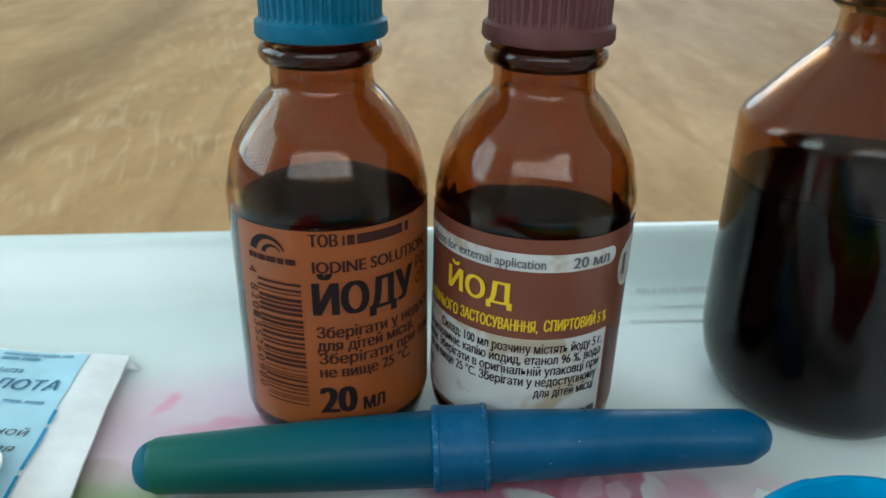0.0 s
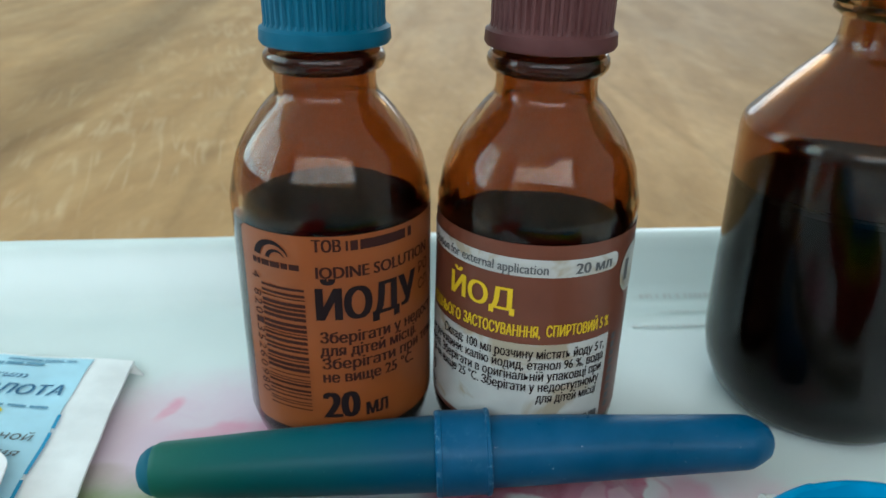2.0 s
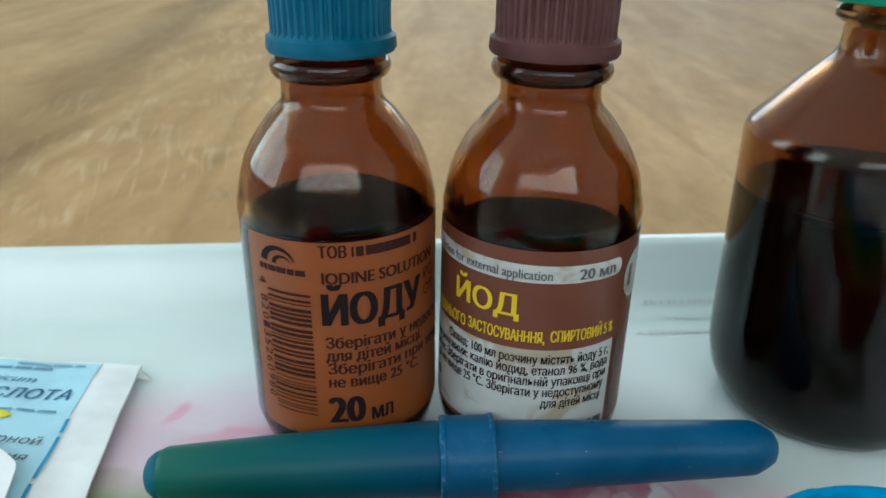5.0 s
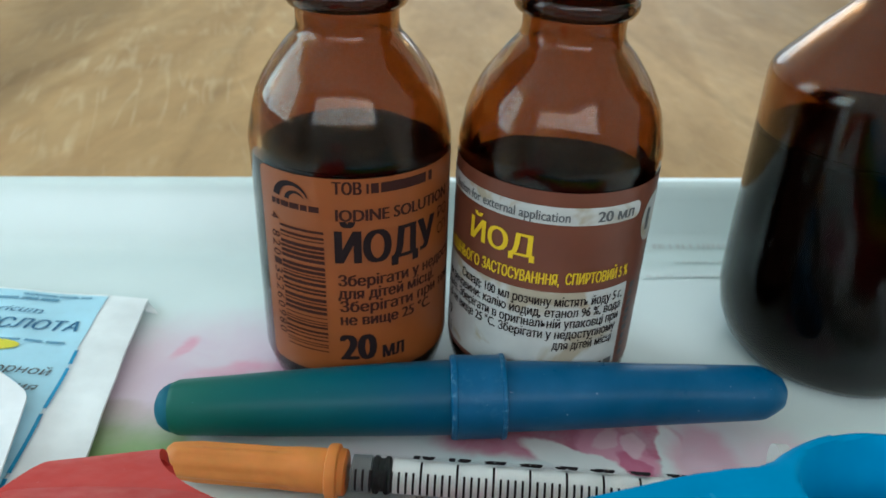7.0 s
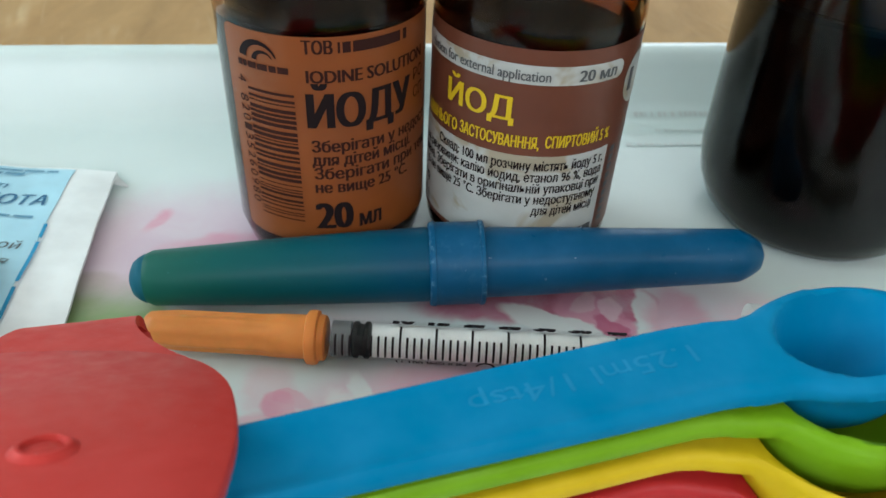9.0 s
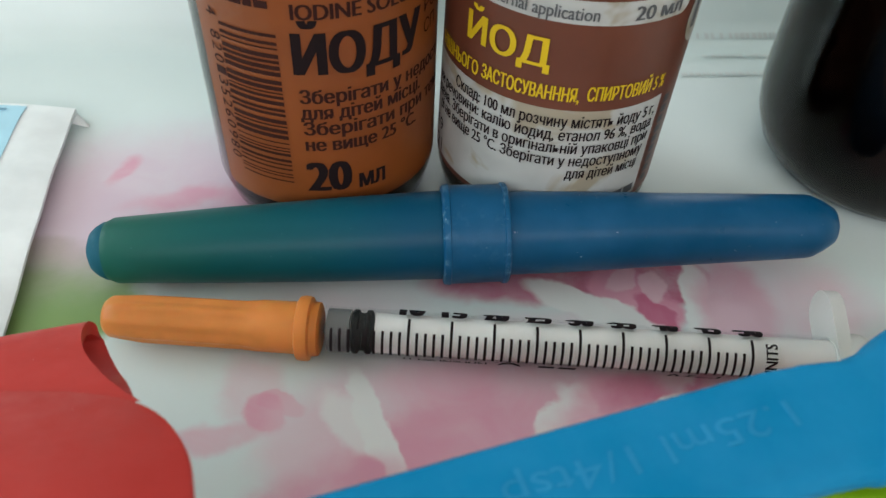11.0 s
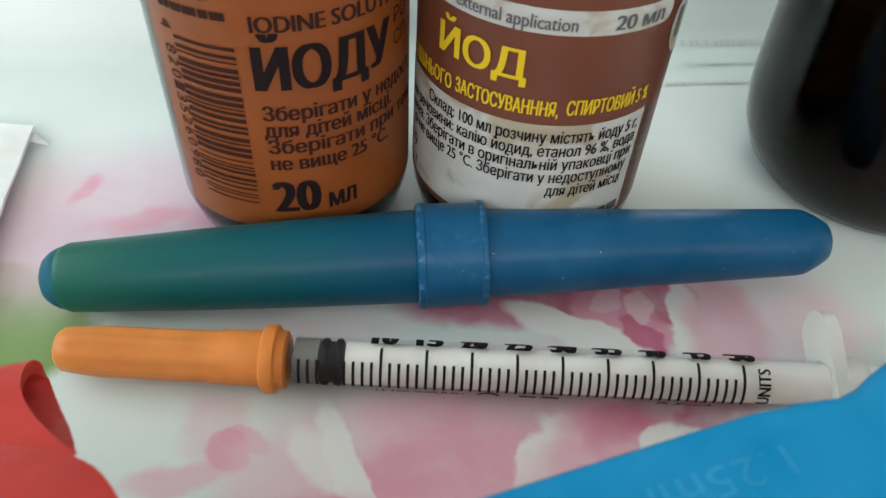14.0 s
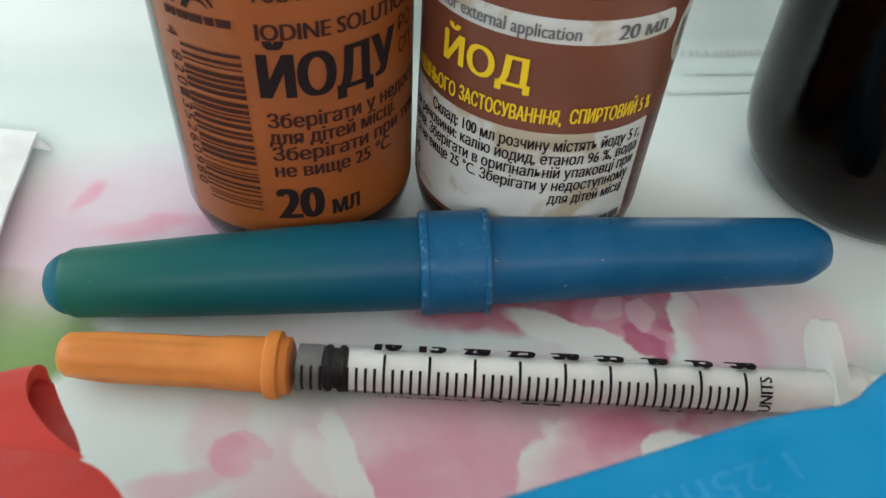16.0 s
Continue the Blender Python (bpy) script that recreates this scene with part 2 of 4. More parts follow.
LILAC_SHADE = (0.55, 0.47, 0.57)
DEEP, MID, PALE, WHITE, LEAF = (0.50, 0.085, 0.18), (0.69, 0.31, 0.41), (0.75, 0.51, 0.58), (0.76, 0.76, 0.75), (0.20, 0.32, 0.11)
TRAY_TURN = 5.6
tray_at = pose(0.0, 0.1640, 0, 0, 0, TRAY_TURN)   # local x runs along the far wall, local y = 0 at the rim's top
PRINT = [
    # x, y, length, width (mm), turn, ink, softness, strength: printed petals, a leaf, one painted shade
    (-47, 91, 33, 22, 10, LEAF, 0.12, 1.0),
    (-33, 112, 40, 30, 20, PALE, 0.7, 0.75), (-47, 110, 30, 22, 160, PALE, 0.7, 0.6), (-22, 113, 26, 18, 30, PALE, 0.7, 0.7),
    # soft bottle shadow painted in together with the lavender print
    (-28, 113, 56, 34, 15, LILAC_SHADE, 0.7, 0.55),
    (-40.3, 117, 7, 3.6, 70, MID, 0.5, 0.8), (-30, 111.5, 15, 4.5, 18, MID, 0.6, 0.8), (-19.5, 113.5, 12, 6, 35, MID, 0.6, 0.8),
    (-8, 91, 30, 10, 8, PALE, 0.8, 0.5), (20, 89.5, 26, 6, 4, PALE, 0.7, 0.5), (50, 101, 20, 12, 0, PALE, 0.7, 0.4),
    (-14, 78, 11, 8, -60, MID, 0.4, 0.4), (-12.3, 75.2, 6, 5, -55, MID, 0.2, 0.9), (-10.6, 77, 6, 3, -15, MID, 0.2, 0.7), (-16.5, 72, 13, 3.6, 10, MID, 0.5, 0.6),
    (-6, 71, 14, 14, 60, PALE, 0.5, 0.7), (8, 74.5, 34, 20, -8, PALE, 0.45, 0.9), (10, 71.5, 26, 15, 20, MID, 0.5, 0.8), (4, 69.5, 15, 11, 80, MID, 0.4, 0.8),
    (18, 79.5, 32, 11, -2, MID, 0.6, 0.7), (0.3, 73.5, 18, 3.0, -66, WHITE, 0.2, 0.95), (-2.5, 74.5, 10, 4, -50, WHITE, 0.4, 0.8),
    (20.8, 74.2, 15, 5.2, 66, WHITE, 0.15, 0.95), (24.2, 76.0, 12, 3.6, -50, WHITE, 0.25, 0.8), (27.5, 76.2, 16, 13, 40, MID, 0.3, 0.85), (32, 81, 14, 6, 20, DEEP, 0.5, 0.6),
    (33.6, 76.6, 8, 4.4, 62, WHITE, 0.15, 0.95), (40.5, 81.0, 10, 4.5, 10, DEEP, 0.2, 0.8), (46, 79.5, 12, 7, 20, WHITE, 0.4, 0.7),
    (20, 98.2, 30, 9, 8, DEEP, 0.3, 0.85), (36.5, 99, 12, 10, 40, DEEP, 0.15, 0.9), (32, 95, 15, 8.5, -48, MID, 0.15, 0.95), (34.2, 92.2, 9, 4.2, -62, DEEP, 0.15, 0.7),
    (26.5, 92.8, 20, 5, 157, WHITE, 0.15, 0.95), (34.6, 97.2, 5, 4, 100, PALE, 0.15, 0.9), (30.8, 98.6, 6, 3, 60, PALE, 0.2, 0.7),
    (39.8, 94.5, 17, 3.6, 84, WHITE, 0.2, 0.95), (45, 94, 18, 11, 95, MID, 0.35, 0.7), (44, 90.5, 9, 8, 95, PALE, 0.4, 0.8), (56, 94, 17, 13, 30, PALE, 0.6, 0.7),
    (-4, 63, 22, 13, 20, MID, 0.4, 0.8), (16, 62, 26, 15, 60, MID, 0.4, 0.8), (30, 64, 18, 12, 10, PALE, 0.4, 0.8),
]


def tray_material():
    m = mat("white_glazed_melamine", (0.76, 0.78, 0.775), 0.22)
    n, l, b = nodes_of(m)
    v = coords(m)
    col = ramp(m, noise_tex(m, v, 30, 4), [(0.3, (0.61, 0.695, 0.685)), (0.7, (0.66, 0.745, 0.735))])
    wob = n.new("ShaderNodeTexNoise")
    wob.inputs["Scale"].default_value, wob.inputs["Detail"].default_value = 190, 4
    l.new(v, wob.inputs["Vector"])
    run = n.new("ShaderNodeVectorMath")
    run.operation = "MULTIPLY_ADD"
    run.inputs[1].default_value = (0.0042, 0.0042, 0)
    l.new(wob.outputs["Color"], run.inputs[0])
    l.new(v, run.inputs[2])
    wash = ramp(m, noise_tex(m, v, 110, 5, 0.6, 0.8), [(0.3, (0.68, 0.68, 0.68)), (0.6, (1, 1, 1))])
    back = tray_at.inverted()
    for x, y, length, width, turn, ink, soft, power in PRINT:
        at = back @ Vector(((x + 0.5) / 1000, (y - 1.4 - 0.03 * (y - 72)) / 1000, 0))
        mp = n.new("ShaderNodeMapping")
        mp.vector_type = "TEXTURE"
        mp.inputs["Location"].default_value = (at.x + 0.0021, at.y + 0.0021, 0)
        mp.inputs["Rotation"].default_value = (0, 0, radians(turn - TRAY_TURN))
        mp.inputs["Scale"].default_value = (length / 2000, width / 2000, 1000)
        l.new(run.outputs[0], mp.inputs[0])
        far = n.new("ShaderNodeVectorMath")
        far.operation = "LENGTH"
        l.new(mp.outputs[0], far.inputs[0])
        mr = n.new("ShaderNodeMapRange")
        mr.interpolation_type = "SMOOTHSTEP"
        mr.inputs[1].default_value, mr.inputs[2].default_value = 1.0 + soft * 0.6, 1.0 - soft
        mr.inputs[3].default_value, mr.inputs[4].default_value = 0.0, power
        l.new(far.outputs["Value"], mr.inputs[0])
        k = n.new("ShaderNodeMath")
        k.operation = "MULTIPLY"
        l.new(mr.outputs[0], k.inputs[0])
        if ink in (WHITE, LEAF):
            k.inputs[1].default_value = 1.0
        else:
            l.new(wash, k.inputs[1])
        col = mix(m, k.outputs[0], col, ink)
    l.new(col, b.inputs["Base Color"])
    bump(m, noise_tex(m, v, 60, 2), 0.03, 0.001)
    return m


TRAY = tray_material()


def pen_cap_material():
    m = mat("green_to_blue_plastic", (0.01, 0.17, 0.15), 0.38, spec=0.2)
    n, l, b = nodes_of(m)
    tc, sp = n.new("ShaderNodeTexCoord"), n.new("ShaderNodeSeparateXYZ")
    l.new(tc.outputs["Object"], sp.inputs[0])
    mr = n.new("ShaderNodeMapRange")
    mr.inputs[1].default_value, mr.inputs[2].default_value = -0.045, 0.0
    l.new(sp.outputs[0], mr.inputs[0])
    v = coords(m)
    wob = noise_tex(m, v, 90, 3)
    ad = n.new("ShaderNodeMath")
    ad.operation = "MULTIPLY_ADD"
    ad.inputs[1].default_value = 0.18
    l.new(wob, ad.inputs[0])
    l.new(mr.outputs[0], ad.inputs[2])
    col = ramp(m, ad.outputs[0], [(0.1, (0.008, 0.092, 0.060)), (0.45, (0.003, 0.082, 0.080)), (0.8, (0.002, 0.070, 0.104)), (1.0, (0.001, 0.063, 0.125))])
    s = ramp(m, noise_tex(m, coords(m, (0.45, 1, 1)), 1600, 3), [(0.72, (0, 0, 0)), (0.77, (0.5, 0.5, 0.5))])
    l.new(mix(m, s, col, (0.3, 0.5, 0.5)), b.inputs["Base Color"])
    bump(m, noise_tex(m, v, 900, 4), 0.12, 0.0002)
    return m


PEN_GREEN = pen_cap_material()


def collar_material():
    """Blue plastic rubbed pale along both edges of the collar."""
    m = plastic("worn_blue_collar", (0.0, 0.074, 0.175), 0.34, spread=0.10, speck=0.6, spec=0.18)
    n, l, b = nodes_of(m)
    base = b.inputs["Base Color"].links[0].from_socket
    sp = n.new("ShaderNodeSeparateXYZ")
    l.new(coords(m), sp.inputs[0])
    mr = n.new("ShaderNodeMapRange")
    mr.inputs[1].default_value, mr.inputs[2].default_value = 0.0, 0.0082
    l.new(sp.outputs[0], mr.inputs[0])
    edge = ramp(m, mr.outputs[0], [(0.02, (1, 1, 1)), (0.10, (0.1, 0.1, 0.1)), (0.88, (0.08, 0.08, 0.08)), (0.95, (1, 1, 1))])
    rub = ramp(m, noise_tex(m, coords(m), 750, 4, 0.65), [(0.53, (0, 0, 0)), (0.68, (0.6, 0.6, 0.6))])
    l.new(mix(m, mix(m, 1.0, edge, rub, "MULTIPLY"), base, (0.22, 0.40, 0.52)), b.inputs["Base Color"])
    return m


PEN_COLLAR = collar_material()


# ---- builders ----
def part(name, bm, material, parent=None, label="", smooth=True):
    me = bpy.data.meshes.new(name)
    bm.normal_update()
    bm.to_mesh(me)
    bm.free()
    me.materials.append(material)
    if smooth:
        me.polygons.foreach_set("use_smooth", [True] * len(me.polygons))
        me.set_sharp_from_angle(angle=radians(38))
    ob = new(name, me)
    if parent:
        ob.parent = parent
    if label:
        ob["label"] = label
    return ob


def thing(name, at, label, category, group="", kind=""):
    e = new(name)
    e.empty_display_size = 0.01
    e.matrix_world = at
    return tagged(e, label, category, group, kind)


def smoothstep(a, b, x):
    t = min(1, max(0, (x - a) / (b - a)))
    return t * t * (3 - 2 * t)


def lathe(profile, segs=64, close=False):
    """Turns (radius, height) pairs round the z axis."""
    bm = bmesh.new()
    rings = []
    for r, z in profile:
        if r < 1e-7:
            rings.append([bm.verts.new((0, 0, z))])
        else:
            rings.append([bm.verts.new((r * math.cos(2 * math.pi * k / segs), r * math.sin(2 * math.pi * k / segs), z)) for k in range(segs)])
    pairs = list(zip(rings, rings[1:])) + ([(rings[-1], rings[0])] if close else [])
    for a, b in pairs:
        for k in range(segs):
            j = (k + 1) % segs
            if len(a) == 1 and len(b) == 1:
                continue
            if len(a) == 1:
                bm.faces.new((a[0], b[j], b[k]))
            elif len(b) == 1:
                bm.faces.new((a[k], a[j], b[0]))
            else:
                bm.faces.new((a[k], a[j], b[j], b[k]))
    bmesh.ops.recalc_face_normals(bm, faces=bm.faces)
    return bm


def spline(points, per=6):
    """A smooth line through (r, z) points."""
    p = [Vector(q) for q in points]
    out = []
    for i in range(len(p) - 1):
        a, b, c, d = p[max(i - 1, 0)], p[i], p[i + 1], p[min(i + 2, len(p) - 1)]
        for k in range(per):
            t = k / per
            out.append(0.5 * ((2 * b) + (c - a) * t + (2 * a - 5 * b + 4 * c - d) * t * t + (3 * b - a - 3 * c + d) * t ** 3))
    return [tuple(v) for v in out + [p[-1]]]


def box(x0, x1, y0, y1, z0, z1, bevel=0.0):
    bm = bmesh.new()
    bmesh.ops.create_cube(bm, size=1)
    for v in bm.verts:
        v.co = Vector(((x0 + x1) / 2 + v.co.x * (x1 - x0), (y0 + y1) / 2 + v.co.y * (y1 - y0), (z0 + z1) / 2 + v.co.z * (z1 - z0)))
    if bevel:
        bmesh.ops.bevel(bm, geom=bm.edges[:], offset=bevel, segments=2, affect="EDGES", profile=0.5)
    return bm


def outline_plate(pts, z0, z1, place=None):
    """A flat plate with the given outline, from z0 to z1."""
    bm = bmesh.new()
    low = [bm.verts.new((x, y, z0)) for x, y in pts]
    top = [bm.verts.new((x, y, z1)) for x, y in pts]
    bm.faces.new(top)
    bm.faces.new(low[::-1])
    for i in range(len(pts)):
        j = (i + 1) % len(pts)
        bm.faces.new((low[i], low[j], top[j], top[i]))
    bmesh.ops.recalc_face_normals(bm, faces=bm.faces)
    if place:
        bmesh.ops.transform(bm, matrix=place, verts=bm.verts)
    return bm


def text_mesh(words, width, height, bold=0.0, shear=0.0):
    """Lettering as a flat bmesh: capitals of the given height, the whole line of the given width, from (0, 0)."""
    def as_mesh(w):
        c = bpy.data.curves.new("lettering", "FONT")
        c.body, c.size, c.resolution_u, c.shear = w.replace("\u043d", "\u043f"), 1.0, 3, shear
        c.materials.append(None)
        c.materials.append(None)
        for k, ch in enumerate(w):
            c.body_format[k].material_index = 1 if ch == "\u043d" else 0
        o = bpy.data.objects.new("lettering", c)
        scene.collection.objects.link(o)
        bpy.context.view_layer.update()
        me = bpy.data.meshes.new_from_object(o.evaluated_get(bpy.context.evaluated_depsgraph_get()))
        bpy.data.objects.remove(o)
        bpy.data.curves.remove(c)
        return me
    ref = as_mesh("H")
    cap = max(v.co.y for v in ref.vertices) - min(v.co.y for v in ref.vertices)
    bpy.data.meshes.remove(ref)
    me = as_mesh(words)
    bm = bmesh.new()
    bm.from_mesh(me)
    bpy.data.meshes.remove(me)
    # the built-in font overlaps strokes in one small letter: rebuild it from two stems and a bar
    odd = [f for f in bm.faces if f.material_index == 1]
    starts = sorted({round(v.co.x - shear * v.co.y, 3) for f in odd for v in f.verts if v.co.y < 0.01})[::1]
    bmesh.ops.delete(bm, geom=odd, context="FACES")
    for a0, a1, c0, c1 in zip(starts[0::4], starts[1::4], starts[2::4], starts[3::4]):
        for x0, x1, y0, y1 in ((a0, a1, 0, 0.542), (c0, c1, 0, 0.542), (a1, c0, 0.238, 0.319)):
            bm.faces.new([bm.verts.new((x + shear * y, y, 0)) for x, y in ((x0, y0), (x1, y0), (x1, y1), (x0, y1))])
    for f in bm.faces:
        f.material_index = 0
    xs = [v.co.x for v in bm.verts]
    x0, x1 = min(xs), max(xs)
    for v in bm.verts:
        v.co = Vector(((v.co.x - x0) / (x1 - x0) * width, v.co.y / cap * height, 0))
    # heavier strokes: a few copies side by side, each a hair above the last
    base = bm.faces[:]
    for k in range(1, 1 + (2 if 0 < bold < 0.03 else 4 if bold else 0)):
        d = bold * height * 1.9 * (1 if k % 2 else -1) * (1 if k <= 2 else 0.5)
        geo = bmesh.ops.duplicate(bm, geom=base)["geom"]
        bmesh.ops.translate(bm, vec=(d, 0, 0.000002 * k), verts=[g for g in geo if isinstance(g, bmesh.types.BMVert)])
    return bm


def bars_mesh(width, height, gaps=(0.0,)):
    """A plain bar, or several, for writing that stays unread: gaps are (start, end) shares of the width."""
    bm = bmesh.new()
    for a, b in gaps:
        vs = [bm.verts.new((x * width, y, 0)) for x, y in ((a, 0), (b, 0), (b, height), (a, height))]
        bm.faces.new(vs)
    return bm


def cut_across(bm, step):
    lo, hi = min(v.co.x for v in bm.verts), max(v.co.x for v in bm.verts)
    x = lo + step
    while x < hi:
        bmesh.ops.bisect_plane(bm, geom=bm.verts[:] + bm.edges[:] + bm.faces[:], plane_co=(x, 0, 0), plane_no=(1, 0, 0))
        x += step
    return bm


def wrap(bm, radius, a0, z0):
    """Bends flat print round an upright cylinder: a0 in degrees from its front, z0 its foot."""
    cut_across(bm, radius * radians(5))
    for v in bm.verts:
        a = radians(a0) + v.co.x / radius
        r = radius + v.co.z
        v.co = Vector((r * math.sin(a), -r * math.cos(a), z0 + v.co.y))
    return bm


def cyl_patch(radius, a0, a1, z0, z1, corner=0.0, thick=0.00008):
    """A bent sheet with rounded corners on an upright cylinder."""
    w, h = radius * radians(a1 - a0), z1 - z0
    pts = []
    if corner:
        for cx, cy, s in ((w - corner, corner, -90), (w - corner, h - corner, 0), (corner, h - corner, 90), (corner, corner, 180)):
            for k in range(6):
                a = radians(s + 18 * k)
                pts.append((cx + corner * math.cos(a), cy + corner * math.sin(a)))
    else:
        pts = [(0, 0), (w, 0), (w, h), (0, h)]
    bm = bmesh.new()
    bm.faces.new([bm.verts.new((x, y, 0)) for x, y in pts])
    wrap(bm, radius, a0, z0)
    bmesh.ops.recalc_face_normals(bm, faces=bm.faces)
    return bm


def arc_strip(cx, cy, r0, r1, s0, s1, n=14, squash=1.0, lean=0.0):
    """A tapering arc, as a flat strip."""
    bm = bmesh.new()
    rows = []
    for k in range(n + 1):
        a = radians(s0 + (s1 - s0) * k / n)
        t = 0.5 * (r1 - r0) * (1 - 0.85 * (k / n))
        m = (r0 + r1) / 2
        rows.append([bm.verts.new((cx + q * math.cos(a) + lean * math.sin(a), cy + squash * q * math.sin(a), 0)) for q in (m - t, m + t)])
    for p, q in zip(rows, rows[1:]):
        bm.faces.new((p[0], p[1], q[1], q[0]))
    return bm


# ---- unseen room and table ----
# walls and ceiling are added out of view to bounce and mirror the lamps' light
def room():
    x0, x1, y0, y1, z0, z1 = ROOM
    tagged(part("floor", box(x0, x1, y0, y1, z0 - 0.1, z0), FLOOR_BOARDS), "brown wooden room floor under the table", "floor", kind="structure")
    tagged(part("ceiling", box(x0, x1, y0, y1, z1, z1 + 0.1), CEILING_PAINT), "plain white ceiling added out of view to bounce light", "ceiling", kind="structure")
    t = 0.12

    def wall(name, along, at, lo, hi, w0, w1, h0, h1):
        bm = bmesh.new()
        pieces = ((lo, w0, z0, z1), (w1, hi, z0, z1), (w0, w1, z0, h0), (w0, w1, h1, z1))
        for a, b, c, d in pieces:
            q = box(a, b, at, at + t, c, d) if along == "x" else box(at, at + t, a, b, c, d)
            me = bpy.data.meshes.new("piece")
            q.to_mesh(me)
            q.free()
            bm.from_mesh(me)
            bpy.data.meshes.remove(me)
        tagged(part(name, bm, WALL_PAINT), "pale wall with a lamp opening, added out of view", "wall", kind="structure")

    wall("wall_north", "x", y1, x0 - t, x1 + t, -0.4, 1.1, 0.25, 1.65)
    wall("wall_west", "y", x0 - t, y0, y1, -0.85, 1.45, 0.2, 1.75)
    wall("wall_south", "x", y0 - t, x0 - t, x1 + t, -1.66, 1.66, 0.66, 1.79)
    def window(name, along, at, w0, w1, h0, h1, bars):
        """An unseen white casement, added before a lamp to shape its reflection: frame and mullions."""
        holder = thing(name, pose(0, 0, 0), "white window frame added out of view to shape reflections", "window", kind="structure")

        def bar(kind, a, b, c, d, deep=0.05):
            q = box(a, b, at - deep / 2, at + deep / 2, c, d, 0.004) if along == "x" else box(at - deep / 2, at + deep / 2, a, b, c, d, 0.004)
            part(kind, q, FRAME_PAINT, holder)

        f = 0.06
        bar("window_frame", w0, w1, h1 - f, h1)
        bar("window_frame", w0, w1, h0, h0 + f)
        bar("window_frame", w0, w0 + f, h0 + f, h1 - f)
        bar("window_frame", w1 - f, w1, h0 + f, h1 - f)
        # upright bars split the lamp's reflection in the glass
        for k in range(1, bars + 1):
            x = w0 + (w1 - w0) * k / (bars + 1)
            bar("mullion", x - 0.035, x + 0.035, h0 + f, h1 - f)

    window("added_window_1", "x", y1 + 0.06, -0.4, 1.1, 0.25, 1.65, 1)
    window("added_window_2", "y", x0 - 0.06, -0.85, 1.45, 0.2, 1.75, 2)
    window("added_window_3", "x", y0 - 0.06, -1.66, 1.66, 0.66, 1.79, 0)
    tagged(part("wall_east", box(x1, x1 + t, y0, y1, z0, z1), WALL_PAINT), "pale wall added out of view to bounce light", "wall", kind="structure")


def table():
    t = thing("table", pose(0, 0, TABLE), "light oak table top with flecked grain under the tray", "table")
    part("tabletop", box(-0.75, 0.75, -0.30, 1.15, -0.03, 0, 0.004), WOOD, t)
    for x in (-0.68, 0.68):
        for y in (-0.23, 1.08):
            part("leg", box(x - 0.03, x + 0.03, y - 0.03, y + 0.03, -0.75, -0.0305, 0.003), WOOD, t)


room()
table()

# ---- tray ----
def tray():
    t = thing("tray", tray_at, "white glossy serving tray printed with pink flowers, on the table", "tray")
    hw, front, back = 0.205, -0.275, 0.0

    def ring(inset, z, corner):
        pts = []
        x0, x1, y0, y1 = -hw + inset, hw - inset, front + inset, back - inset
        c = max(corner - inset, 0.004)
        for cx, cy, s in ((x1 - c, y1 - c, 0), (x0 + c, y1 - c, 90), (x0 + c, y0 + c, 180), (x1 - c, y0 + c, 270)):
            for k in range(10):
                a = radians(s + 10 * k)
                pts.append((cx + c * math.cos(a), cy + c * math.sin(a), z))
        return pts

    rim = 0.0105
    prof = [(0.0135, Z0), (0.0112, Z0 + 0.0003), (0.0094, Z0 + 0.0012), (0.0080, Z0 + 0.0029), (0.0060, Z0 + 0.0060), (0.0040, Z0 + 0.0092), (0.0030, rim - 0.0010),
            (0.0020, rim - 0.0002), (0.0010, rim), (-0.0012, rim - 0.0002), (-0.0022, rim - 0.0012), (-0.0020, rim - 0.0024), (-0.0006, rim - 0.0028),
            (0.0016, rim - 0.0036), (0.0060, Z0 + 0.0025), (0.0090, Z0 - 0.002), (0.0120, TABLE + 0.0003)]
    bm = bmesh.new()
    loops = [[bm.verts.new(p) for p in ring(i, z, 0.035)] for i, z in prof]
    for a, b in zip(loops, loops[1:]):
        for k in range(len(a)):
            j = (k + 1) % len(a)
            bm.faces.new((a[k], a[j], b[j], b[k]))
    bm.faces.new(loops[0])
    bm.faces.new(loops[-1])
    bmesh.ops.recalc_face_normals(bm, faces=bm.faces)
    part("tray_body", bm, TRAY, t)
    return t


tray_ob = tray()


def faint_writing():
    """Pale rows of unread print at the far wall of the tray."""
    rnd = random.Random(3)
    for y, z, x0, x1, h, tilt in ((-0.0069, 0.0025, 0.051, 0.076, 0.0014, 57), (-0.0112, Z0 + 0.0006, 0.050, 0.072, 0.0013, 25), (-0.0172, Z0 + 0.0003, 0.053, 0.071, 0.0010, 0), (-0.0232, Z0 + 0.0003, 0.045, 0.070, 0.0011, 0)):
        gaps, a = [], 0.0
        while a < 0.95:
            w = rnd.uniform(0.015, 0.045)
            gaps.append((a, a + w))
            a += w + rnd.choice((0.012, 0.012, 0.018, 0.05))
        bm = bars_mesh(x1 - x0, h, gaps)
        bmesh.ops.transform(bm, matrix=pose(x0, y, z, tilt, 0, 0), verts=bm.verts)
        part("faint_print", bm, TRAY_GREY, tray_ob)


faint_writing()


# ---- small bottles ----
H0 = -Z0   # heights below were taken from z = 0; the bottles stand on Z0


